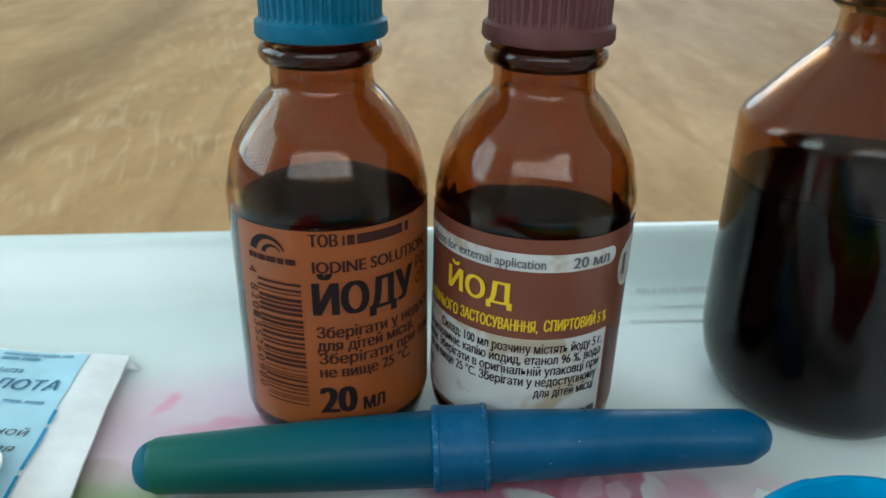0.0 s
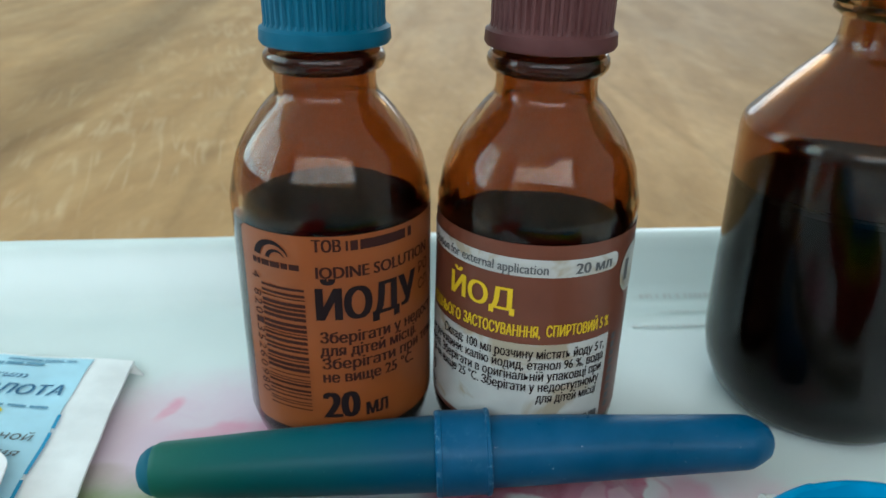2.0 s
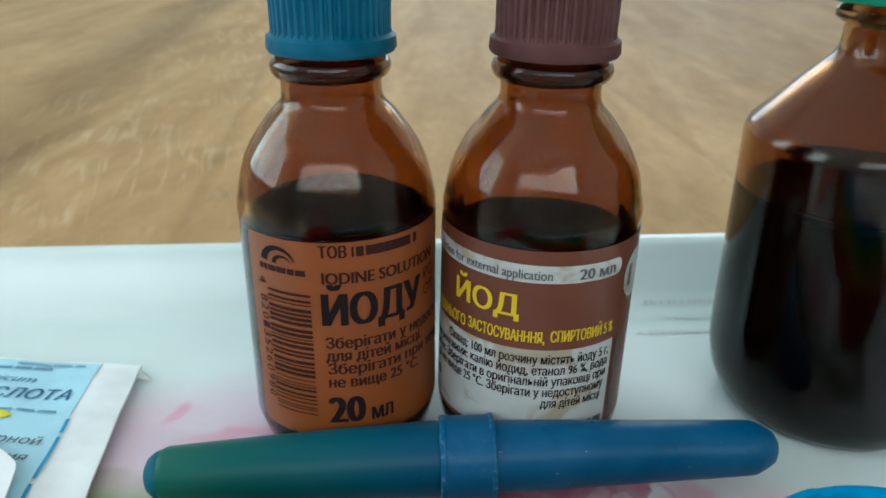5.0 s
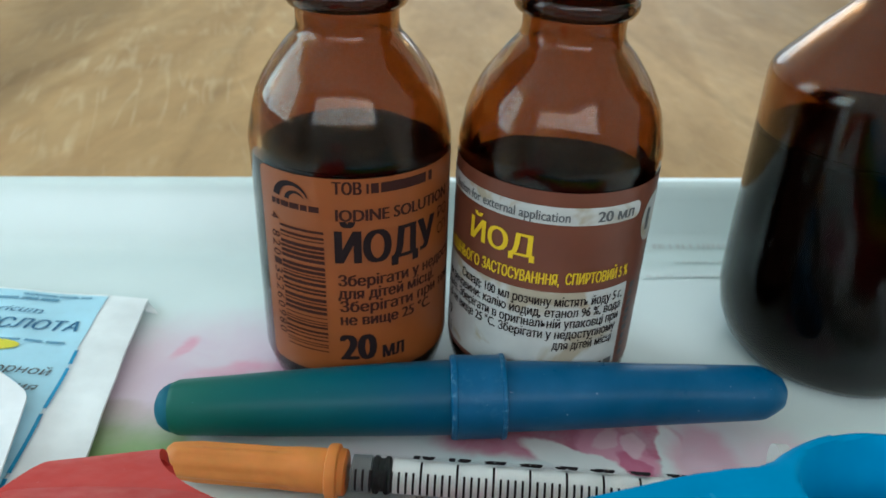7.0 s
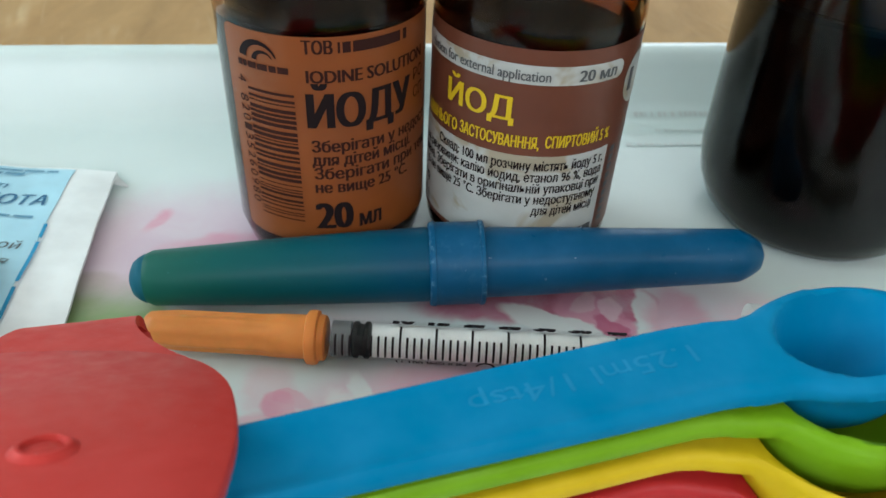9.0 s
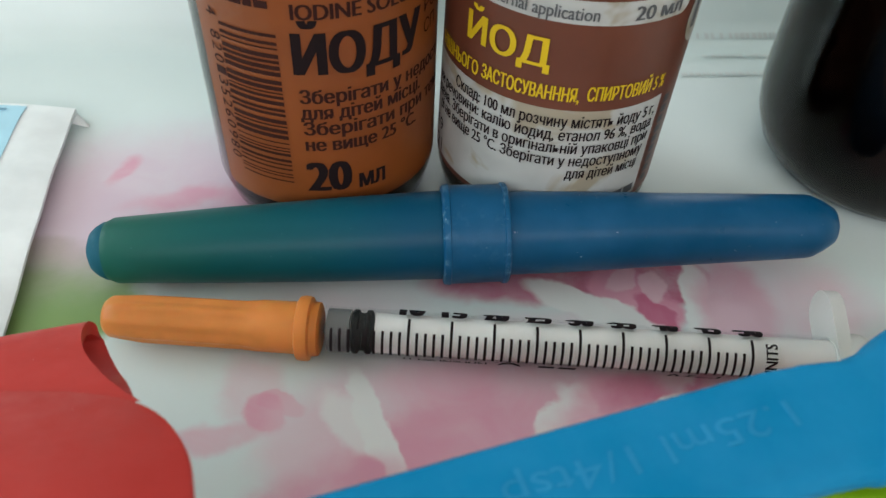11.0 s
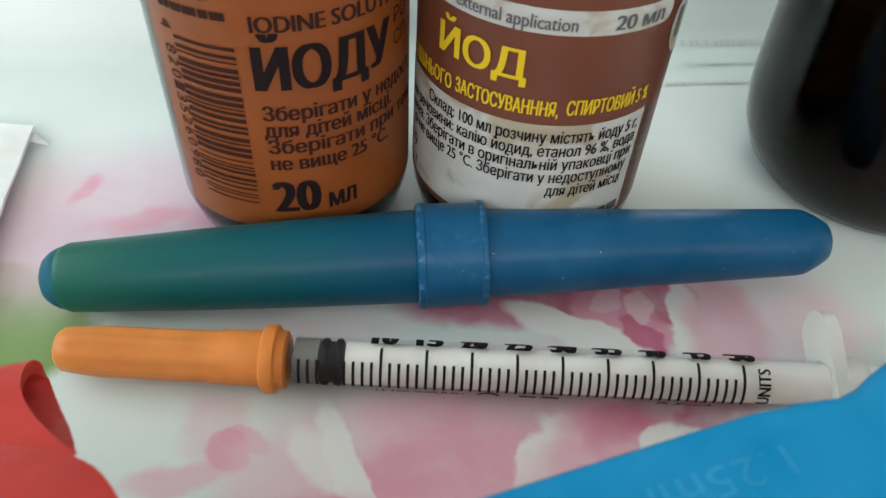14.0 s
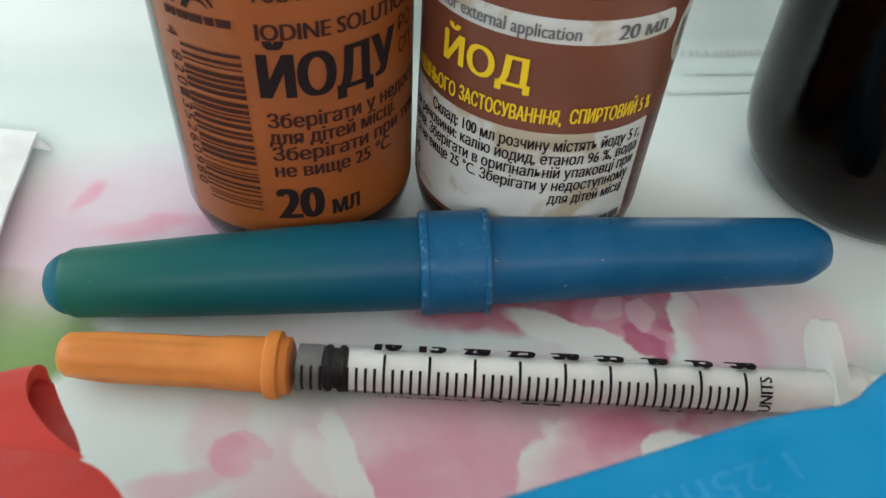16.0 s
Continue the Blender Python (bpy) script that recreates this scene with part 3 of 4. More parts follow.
def wavy(bm, amount, low, seed):
    """Uneven blown glass: the wall swells and dips by a hair above the given height."""
    rnd = random.Random(seed)
    waves = [(rnd.uniform(2, 6), rnd.uniform(500, 1400), rnd.uniform(0, 6.28), rnd.uniform(0.5, 1.0)) for k in range(7)]
    for v in bm.verts:
        r = math.hypot(v.co.x, v.co.y)
        if r > 1e-6:
            a = math.atan2(v.co.y, v.co.x)
            w = sum(g * math.sin(round(f) * a + h * v.co.z + p) for f, h, p, g in waves) / 4
            k = 1 + amount * w * smoothstep(low, low + 0.003, v.co.z) / r
            v.co.x, v.co.y = v.co.x * k, v.co.y * k
    return bm


def bottle_glass(R, wall=0.0013):
    s = R / 0.0148
    outer = [(0, 0.0012), (0.0080 * s, 0.0010), (0.0108 * s, 0.0), (0.0126 * s, 0.0006), (0.0140 * s, 0.0022), (R, 0.0055), (R, 0.02), (R, 0.0385)]
    outer += spline([(R, 0.0385), (0.01490 * s, 0.0408), (0.01452 * s, 0.0430), (0.01375 * s, 0.0464), (0.01275 * s, 0.0488), (0.01140 * s, 0.0512), (0.0099, 0.0535), (0.0086, 0.0550), (0.0077, 0.0560), (0.00735, 0.0572), (0.0073, 0.0593)], 4)[1:]
    outer += [(0.0072, 0.0598), (0.0071, 0.0627), (0.0070, 0.0740)]
    inner = [(0.0059, 0.0740), (0.0061, 0.0597)]
    inner += spline([(0.0062, 0.0580), (0.0066, 0.0556), (0.0084, 0.0534), (0.01065 * s, 0.0500), (0.01245 * s, 0.0461), (0.0132 * s, 0.0428), (R - wall - 0.0001, 0.0405), (R - wall, 0.0385)], 4)
    inner += [(R - wall, 0.02), (R - wall, 0.0065), (0.0118 * s, 0.0035), (0.006 * s, 0.0026), (0, 0.0030)]
    return lathe(outer + inner, 72)


def bottle_liquid(R, level, wall=0.0013):
    r, s = R - 0.0006, R / 0.0148
    prof = [(0, 0.0020), (0.0080 * s, 0.0018), (0.0108 * s, 0.0010), (0.0122 * s, 0.0014), (0.0134 * s, 0.0028), (r, 0.0060), (r, 0.02), (r, min(level, 0.0400) - 0.0006)]
    if level > 0.0400:
        prof += [(r - 0.00005, level - 0.001)]
    prof += [(R - wall + 0.0002 - max(0, level - 0.0415) * 0.04, level), (R - wall - 0.0008, level - 0.0004), (0, level - 0.0005)]
    return lathe(prof, 64)


def liquid_top(R, level, wall=0.0013):
    r = R - wall - 0.00015 - max(0, level - 0.0415) * 0.06
    return lathe([(r, level + 0.0004), (r - 0.0005, level + 0.0001), (r - 0.0012, level - 0.0001), (0, level - 0.00015), (0, level - 0.0003), (r - 0.0012, level - 0.0003), (r, level)], 64)


def ribbed_cap(r0, r1, z0, z1, ribs, skirt=True):
    """A screw cap with fine upright ribs over a smooth skirt."""
    bm = bmesh.new()
    segs = ribs * 4
    rows = [(r0 - 0.0012, z0, 0), (r0, z0 + 0.0001, 0), (r0 + 0.0003, z0 + 0.0006, 0), (r0 + 0.0002, z0 + 0.0022, 0), (r0 - 0.0004, z0 + 0.0026, 0),
            (r0 - 0.0005, z0 + 0.0032, 1), (r1, z1 - 0.0016, 1), (r1 - 0.0004, z1 - 0.0005, 0), (r1 - 0.0013, z1, 0)]
    loops = []
    for r, z, rib in rows:
        loop = []
        for k in range(segs):
            q = r - (0.00042 if rib and k % 4 in (2, 3) else 0.0)
            a = 2 * math.pi * (k + (0.25 if k % 2 else 0)) / segs
            loop.append(bm.verts.new((q * math.cos(a), q * math.sin(a), z)))
        loops.append(loop)
    for a, b in zip(loops, loops[1:]):
        for k in range(segs):
            j = (k + 1) % segs
            bm.faces.new((a[k], a[j], b[j], b[k]))
    bm.faces.new(loops[0][::-1])
    bm.faces.new(loops[-1])
    bmesh.ops.recalc_face_normals(bm, faces=bm.faces)
    return bm


def small_bottle(at, R, level, cap_mat, label, cap_label, cap_z, ribs, off):
    b = thing("medicine_bottle", at, label, "bottle", "small iodine bottles")
    part("glass", wavy(bottle_glass(R), 0.00009, 0.0415, int(at.translation.x * 1e4)), AMBER, b, "clear amber glass")
    part("neck_ring", lathe([(0.00735, 0.0594), (0.0077, 0.05945), (0.0082, 0.0597), (0.0086, 0.0603), (0.00875, 0.0610), (0.0086, 0.0617), (0.0082, 0.0622), (0.0077, 0.06245), (0.00715, 0.0625)], 64, True), AMBER_THICK, b, "thick dark amber neck ring")
    part("liquid", bottle_liquid(R, level), IODINE, b, "very dark red-brown iodine")
    part("liquid_surface", liquid_top(R, level), IODINE_TOP, b, "glossy dark liquid surface")
    part("cap", ribbed_cap(0.0090, 0.00865, cap_z, cap_z + 0.0165, ribs), cap_mat, b, cap_label).location = (off, 0, 0)
    return b


LX, LY, LR = -0.0095, 0.1160, 0.0151
RX, RY, RR = 0.0214, 0.11585, 0.0151
left = small_bottle(pose(LX, LY, Z0), LR, 0.0392, CAP_BLUE, "small amber glass iodine bottle with orange label and blue cap", "ribbed blue plastic cap", 0.0630, 44, 0.0003)
right = small_bottle(pose(RX, RY, Z0, 0, 0.85, 0), RR, 0.0362, CAP_BROWN, "small amber glass iodine bottle with brown and white label", "ribbed dark brown plastic cap", 0.0629, 44, 0.0001)


def printed(words, parent, R, a0, a1, z, h, ink, bold=0.0, name="lettering"):
    return part(name, wrap(text_mesh(words, R * radians(a1 - a0), h, bold), R, a0, z + H0), ink, parent, smooth=False)


def bars(parent, R, a0, a1, z, h, ink, gaps=((0, 1),), name="print_bar"):
    return part(name, wrap(bars_mesh(R * radians(a1 - a0), h, gaps), R, a0, z + H0), ink, parent, smooth=False)


def orange_label():
    R = LR + 0.00012
    lab = part("label", cyl_patch(R, -49.6, 150, 0.0046 + H0, 0.0374 + H0, 0.0012), LABEL_ORANGE, left, "glossy orange paper label with dark print")
    T = R + 0.00010
    mm = 0.001
    printed("ТОВ", lab, T, -1.8, 12.8, 35.15 * mm, 1.75 * mm, INK_BROWN, 0.028)
    bars(lab, T, 15.5, 56, 35.2 * mm, 1.5 * mm, INK_BROWN, ((0, 0.03), (0.06, 0.16), (0.19, 0.88), (0.93, 1)))
    printed("IODINE SOLUTION", lab, T, -0.6, 72, 31.1 * mm, 1.75 * mm, INK_BROWN, 0.028)
    printed("ЙОДУ", lab, T, -0.8, 58.6, 24.4 * mm, 4.8 * mm, INK, 0.034)
    printed("РО", lab, T, 63, 74, 28.2 * mm, 1.7 * mm, INK_BROWN)
    printed("СП", lab, T, 63, 74, 25.4 * mm, 1.7 * mm, INK_BROWN)
    printed("Зберігати у недост", lab, T, -0.4, 79, 20.6 * mm, 1.75 * mm, INK_BROWN, 0.028)
    printed("для дітей місці.", lab, T, -0.6, 60, 18.4 * mm, 1.75 * mm, INK_BROWN, 0.028)
    printed("Зберігати при тем", lab, T, 0.0, 81, 16.15 * mm, 1.75 * mm, INK_BROWN, 0.028)
    printed("не вище 25 °C.", lab, T, 0.1, 57, 13.8 * mm, 1.75 * mm, INK_BROWN, 0.028)
    printed("20", lab, T, -0.1, 18.9, 7.45 * mm, 4.5 * mm, INK, 0.036)
    printed("мл", lab, T, 23.6, 36.5, 7.25 * mm, 2.9 * mm, INK, 0.02)
    rnd = random.Random(11)
    z = 29.2
    while z > 8.7:
        h = rnd.choice((0.17, 0.2, 0.24, 0.4, 0.55))
        bars(lab, T, -34.8 + rnd.uniform(-0.2, 0.2), -7.6, (z - h) * mm, h * mm, INK_BROWN, name="barcode_bar")
        z -= h + rnd.choice((0.26, 0.34, 0.45, 0.55))
    code = "4820135260980"
    for k, ch in enumerate(code):
        bm = text_mesh(ch, 0.00105, 0.0016)
        bmesh.ops.transform(bm, matrix=pose(0, 0, 0, 0, 0, -90), verts=bm.verts)
        zz = 30.6 - (0 if k == 0 else 1.4 + 1.52 * k)
        part("digit", wrap(bm, T, -41.4, zz * mm + H0), INK_BROWN, lab, smooth=False)
    part("emblem_arc", wrap(arc_strip(0.0031, 0, 0.0021, 0.0034, 172, 18, squash=0.95), T, -37.0, 33.3 * mm + H0), INK, lab, smooth=False)
    part("emblem_arc", wrap(arc_strip(0.0038, 0, 0.0011, 0.0019, 172, 25, squash=0.95), T, -37.0, 33.3 * mm + H0), INK, lab, smooth=False)
    bars(lab, T, -39.5, -9.5, 32.1 * mm, 0.9 * mm, INK_BROWN, ((0, 0.1), (0.12, 0.2), (0.23, 0.4), (0.42, 0.62), (0.65, 0.78), (0.81, 1)))


def brown_label():
    R = RR + 0.00012
    mm = 0.001
    lab = part("label", cyl_patch(R, -120, 110, 0.0050 + H0, 0.0368 + H0), LABEL_BROWN, right, "dark brown and white paper label, stained")
    T = R + 0.00008
    U = R + 0.00018
    part("white_band", cyl_patch(T, -110, 46, 31.95 * mm + H0, 34.65 * mm + H0, 0.0012), LABEL_WHITE, lab, "white band")
    part("white_field", cyl_patch(T, -86, 46, 5.9 * mm + H0, 21.15 * mm + H0), LABEL_WHITE, lab, "stained white text field")
    part("white_stamp", cyl_patch(T, 51, 84, 26.4 * mm + H0, 34.3 * mm + H0, 0.0036), LABEL_WHITE, lab, "round white seal")
    bars(lab, U, 55, 59, 28.8 * mm, 3.5 * mm, INK_GREY, ((0, 0.5), (0.6, 1)))
    printed("olution for external application", lab, U, -76, 2.4, 32.5 * mm, 1.45 * mm, INK_GREY, 0.012)
    printed("20 мл", lab, U, 17.3, 40, 32.45 * mm, 1.6 * mm, INK_GREY, 0.028)
    printed("ЙОД", lab, U, -54.5, -14.2, 26.35 * mm, 3.3 * mm, INK_YELLOW, 0.024)
    printed("НІШНЬОГО", lab, U, -77, -46.5, 22.2 * mm, 1.75 * mm, INK_YELLOW, 0.016)
    printed("ЗАСТОСУВАНННЯ,", lab, U, -44, 0.8, 22.4 * mm, 1.75 * mm, INK_YELLOW, 0.016)
    printed("СПИРТОВИЙ 5 %", lab, U, 4.3, 43.7, 22.6 * mm, 1.75 * mm, INK_YELLOW, 0.016)
    rows = (("Склад: 100 мл розчину містять йоду 5 г,", -60.5, 42.5, 18.85), ("ни речовини: калію йодид, етанол 96 %, вода", -79, 42.5, 16.95),
            ("щена. Зберігати в оригінальній упаковці при", -80, 42, 15.05), ("рі не вище 25 °C. Зберігати у недоступному", -76, 41, 13.15),
            ("для дітей місці", 1.7, 39.5, 11.2))
    for w, a0, a1, z in rows:
        printed(w, lab, U, a0, a1, z * mm, 1.5 * mm, INK, 0.014)
    printed("19", lab, U, -80, -72, 9.4 * mm, 2.0 * mm, INK)
    printed("21", lab, U, -80, -72, 6.4 * mm, 2.0 * mm, INK)
    bars(lab, U, 22, 43, 6.5 * mm, 1.3 * mm, INK_GREY, ((0, 0.28), (0.34, 0.62), (0.68, 1)))
    for k in range(9):
        bars(lab, U, 49.5, 54.5, (7.0 + 1.55 * k) * mm, 1.1 * mm, INK_GREY, ((0, 0.75), (0.85, 1)), name="strip_print")


orange_label()
brown_label()


# ---- large bottle ----
def large_bottle():
    R = 0.0205
    b = thing("medicine_bottle", pose(0.0755, 0.1240, Z0), "larger amber glass bottle with green cap, nearly full of dark liquid", "bottle")
    w = 0.0016
    outer = [(0, 0.0016), (0.011, 0.0013), (0.0138, 0.0), (0.0162, 0.0008), (0.0182, 0.0030), (0.0197, 0.0066), (0.0204, 0.0105), (R, 0.0135), (R, 0.025), (R, 0.0482)]
    outer += spline([(R, 0.0482), (0.02042, 0.0493), (0.0199, 0.0506), (0.0187, 0.0519), (0.0144, 0.0565), (0.0106, 0.0604), (0.0094, 0.0617), (0.0088, 0.0632), (0.0087, 0.0662)], 4)[1:]
    outer += [(0.0095, 0.0667), (0.0102, 0.0673), (0.0102, 0.0683), (0.0095, 0.0689), (0.0087, 0.0692), (0.0086, 0.08)]
    inner = [(0.0074, 0.08), (0.0075, 0.0650), (0.0078, 0.0618)]
    inner += spline([(0.0088, 0.0601), (0.0128, 0.0562), (0.0174, 0.0513), (0.0186, 0.0497), (R - w, 0.0478)], 3)
    inner += [(R - w, 0.025), (R - w, 0.0125), (0.0180, 0.0075), (0.0155, 0.0042), (0.009, 0.0032), (0, 0.0036)]
    part("glass", wavy(lathe(outer + inner, 84), 0.00009, 0.0420, 5), AMBER_DULL, b, "clear amber glass")
    r, lv = R - 0.0007, 0.0405
    part("liquid", lathe([(0, 0.0024), (0.011, 0.0021), (0.0136, 0.0012), (0.0157, 0.0018), (0.0176, 0.0038), (0.0190, 0.0070), (0.0197, 0.0108), (r, 0.0138), (r, 0.025), (r, lv - 0.0006), (r - 0.0006, lv), (r - 0.0014, lv - 0.0004), (0, lv - 0.0005)], 72), DARK_LIQUID, b, "almost black liquid")
    part("liquid_surface", liquid_top(R, lv, w), IODINE_TOP, b, "glossy dark liquid surface")
    part("cap", ribbed_cap(0.0124, 0.0120, 0.0697, 0.0857, 52), CAP_GREEN, b, "ribbed green plastic cap")


large_bottle()


# ---- two-part plastic pen case ----
def along_x(profile, segs=48):
    """Turns (x, radius) pairs round the x axis."""
    bm = lathe([(r, x) for x, r in profile], segs)
    bmesh.ops.transform(bm, matrix=Matrix(((0, 0, 1, 0), (0, 1, 0, 0), (-1, 0, 0, 0), (0, 0, 0, 1))), verts=bm.verts)
    bmesh.ops.recalc_face_normals(bm, faces=bm.faces)
    return bm


def pen_case():
    p = thing("lancet_pen", pose(0.0072, 0.0968, Z0 + 0.0063, 0, -1.75, 3.75), "blue and green plastic pen case lying before the bottles", "pen case")
    sag = (0, radians(-0.6), radians(0.8))   # the two halves do not meet quite straight
    part("left_half", along_x([(0.0006, 0.0045), (0.0006, 0.0054), (-0.0003, 0.0056), (-0.012, 0.0053), (-0.026, 0.00480), (-0.0402, 0.00410), (-0.0411, 0.0037), (-0.0411, 0.0)]), PEN_GREEN, p, "matt plastic fading from green to blue").rotation_euler = sag
    part("end_button", along_x([(-0.0407, 0.0), (-0.0407, 0.0036), (-0.0415, 0.00362), (-0.0423, 0.0032), (-0.0430, 0.0026), (-0.0435, 0.0016), (-0.0437, 0.0)]), PEN_TIP, p, "rounded blue end button").rotation_euler = sag
    part("collar", along_x([(0.0000, 0.0), (0.0000, 0.0060), (0.0002, 0.0063), (0.0009, 0.0064), (0.0010, 0.00625), (0.0074, 0.00620), (0.0075, 0.00640), (0.0080, 0.0064), (0.0082, 0.0062), (0.0082, 0.0)]), PEN_COLLAR, p, "raised blue collar with worn edges")
    part("right_half", along_x([(0.0081, 0.0), (0.0081, 0.0053), (0.016, 0.00515), (0.030, 0.00465), (0.0462, 0.00412), (0.0471, 0.0040), (0.0486, 0.0033), (0.0499, 0.0025), (0.0506, 0.0013), (0.0508, 0.0)]), PEN_BLUE, p, "matt blue plastic with a domed end").rotation_euler = (0, 0, radians(-0.6))


pen_case()


# ---- insulin syringe ----
def round_barrel(bm, R, a0):
    """Bends flat print round the x axis: y runs upwards from a0 degrees above the front."""
    lo, hi = min(v.co.y for v in bm.verts), max(v.co.y for v in bm.verts)
    y, step = lo + R * radians(12), R * radians(12)
    while y < hi:
        bmesh.ops.bisect_plane(bm, geom=bm.verts[:] + bm.edges[:] + bm.faces[:], plane_co=(0, y, 0), plane_no=(0, 1, 0))
        y += step
    for v in bm.verts:
        a = radians(a0) + v.co.y / R
        r = R + v.co.z
        v.co = Vector((v.co.x, -r * math.cos(a), r * math.sin(a)))
    return bm


def syringe():
    R = 0.0028
    s = thing("insulin_syringe", pose(0.0038, 0.0826, Z0 + 0.0038, 0, 0, -2.0), "small clear insulin syringe with orange needle cap and black scale", "syringe")
    # needle cap with long ribs
    bm = bmesh.new()
    segs, rows = 48, [(-0.0353, 0.0012, 0), (-0.0351, 0.0019, 0), (-0.0345, 0.0024, 0), (-0.0331, 0.0026, 0.4), (-0.0306, 0.00285, 1), (-0.0192, 0.0029, 1), (-0.0177, 0.0030, 0.6), (-0.0172, 0.0030, 0), (-0.0128, 0.00305, 0)]
    loops = []
    for x, r, rib in rows:
        loops.append([bm.verts.new((x, (r - rib * 0.00032 * (0.5 + 0.5 * math.cos(9 * 2 * math.pi * k / segs))) * math.cos(2 * math.pi * k / segs), (r - rib * 0.00032 * (0.5 + 0.5 * math.cos(9 * 2 * math.pi * k / segs))) * math.sin(2 * math.pi * k / segs))) for k in range(segs)])
    for a, b in zip(loops, loops[1:]):
        for k in range(segs):
            j = (k + 1) % segs
            bm.faces.new((a[k], a[j], b[j], b[k]))
    bm.faces.new(loops[0])
    bm.faces.new(loops[-1])
    bmesh.ops.recalc_face_normals(bm, faces=bm.faces)
    cap = part("needle_cap", bm, ORANGE, s, "ribbed orange plastic needle cap")
    part("cap_flange", along_x([(-0.0129, 0.0), (-0.0129, 0.0034), (-0.0127, 0.0037), (-0.0121, 0.0038), (-0.0114, 0.0037), (-0.0112, 0.0032), (-0.0104, 0.0031), (-0.0102, 0.0027), (-0.0102, 0.0)], 40), ORANGE, cap)
    part("barrel", along_x([(-0.0101, 0.0), (-0.0101, 0.0025), (-0.0099, R), (0.050, R), (0.050, 0.0026), (-0.0095, 0.0026), (-0.0095, 0.0)], 40), CLEAR, s, "clear plastic barrel")
    part("stopper", along_x([(-0.0067, 0.0), (-0.0067, 0.0022), (-0.0064, 0.00255), (-0.0059, 0.00255), (-0.0057, 0.00222), (-0.0051, 0.00222), (-0.0049, 0.00255), (-0.0044, 0.00255), (-0.0042, 0.0022), (-0.0042, 0.0)], 32), RUBBER, s, "black rubber stopper")
    part("needle_hub", along_x([(-0.0100, 0.0), (-0.0094, 0.0024), (-0.0094, 0.0025), (-0.0068, 0.0025), (-0.0068, 0.0)], 32), GREY_RUBBER, s, "clear hub")
    part("plunger_rod", along_x([(-0.0039, 0.0), (-0.0039, 0.0023), (0.0700, 0.0023), (0.0702, 0.0038), (0.0712, 0.0038), (0.0712, 0.0)], 24), WHITE_ROD, s, "white plastic plunger rod")
    tab = [(0.0028 * math.cos(radians(a)), (0.0056 if math.sin(radians(a)) > 0 else -0.0056) + 0.0028 * math.sin(radians(a))) for a in (*range(0, 181, 15), *range(180, 361, 15))]
    turn = Matrix.Translation((0.0490, 0, 0.0003)) @ Matrix.Rotation(radians(18), 4, "X") @ Matrix.Rotation(radians(90), 4, "Y")
    part("finger_flange", outline_plate(tab, -0.0008, 0.0008, turn), CLOUDY, s, "translucent finger flange")
    part("barrel_end", along_x([(0.0480, 0.0026), (0.0496, 0.0031), (0.0512, 0.0033), (0.0521, 0.0031), (0.0526, 0.0025), (0.0526, 0.0021)], 32), CLOUDY, s, "translucent rounded barrel end")
    pitch = 0.0386 / 40
    T = R + 0.00005
    for k in range(-9, 41):
        long = k % 5 == 0 and k >= 0
        x = k * pitch
        bm = bmesh.new()
        h = T * radians(96 if long else 62)
        bm.faces.new([bm.verts.new(q) for q in ((x - 0.00016, 0, 0), (x + 0.00016, 0, 0), (x + 0.00016, h, 0), (x - 0.00016, h, 0))])
        part("scale_mark", round_barrel(bm, T, -6), INK, s, smooth=False)
    for k, w in enumerate(("5", "10", "15", "20", "25", "30", "35", "40", "45", "50")):
        if k == 0:
            continue
        bm = text_mesh(w, 0.0013 if len(w) == 1 else 0.0025, 0.0030, 0.045)
        bmesh.ops.translate(bm, vec=(5 * pitch * (k - 1) - 0.001, 0, 0), verts=bm.verts)
        part("scale_number", round_barrel(bm, T, 101), INK, s, smooth=False)
    bm = text_mesh("UNITS", 0.0040, 0.0013, 0.022)
    bmesh.ops.transform(bm, matrix=pose(0.0414, 0, 0, 0, 0, 90), verts=bm.verts)
    part("lettering", round_barrel(bm, T, 1), INK, s, smooth=False)
    bm = text_mesh("U-100 INSULIN", 0.0095, 0.0012, 0.01)
    bmesh.ops.translate(bm, vec=(-0.0005, 0, 0), verts=bm.verts)
    part("lettering", round_barrel(bm, T, -40), INK, s, smooth=False)
    bm = arc_strip(0.0116, 0.0006, 0.0010, 0.0014, 0, 358, 24)
    part("maker_mark", round_barrel(bm, T, -46), INK, s, smooth=False)
    bm = bars_mesh(0.0042, 0.0015, ((0, 0.42), (0.55, 1)))
    bmesh.ops.translate(bm, vec=(0.0150, 0, 0), verts=bm.verts)
    part("maker_mark", round_barrel(bm, T, -46), INK, s, smooth=False)
    bm = text_mesh("0.5ml", 0.0058, 0.0016, 0.015)
    bmesh.ops.translate(bm, vec=(0.0298, 0, 0), verts=bm.verts)
    part("lettering", round_barrel(bm, T, -46), INK, s, smooth=False)


syringe()


# ---- measuring spoons ----
SPOON_AT = pose(-0.0072, 0.0442, 0, 0, 0, 19.0)   # local x runs along the handles, local y across


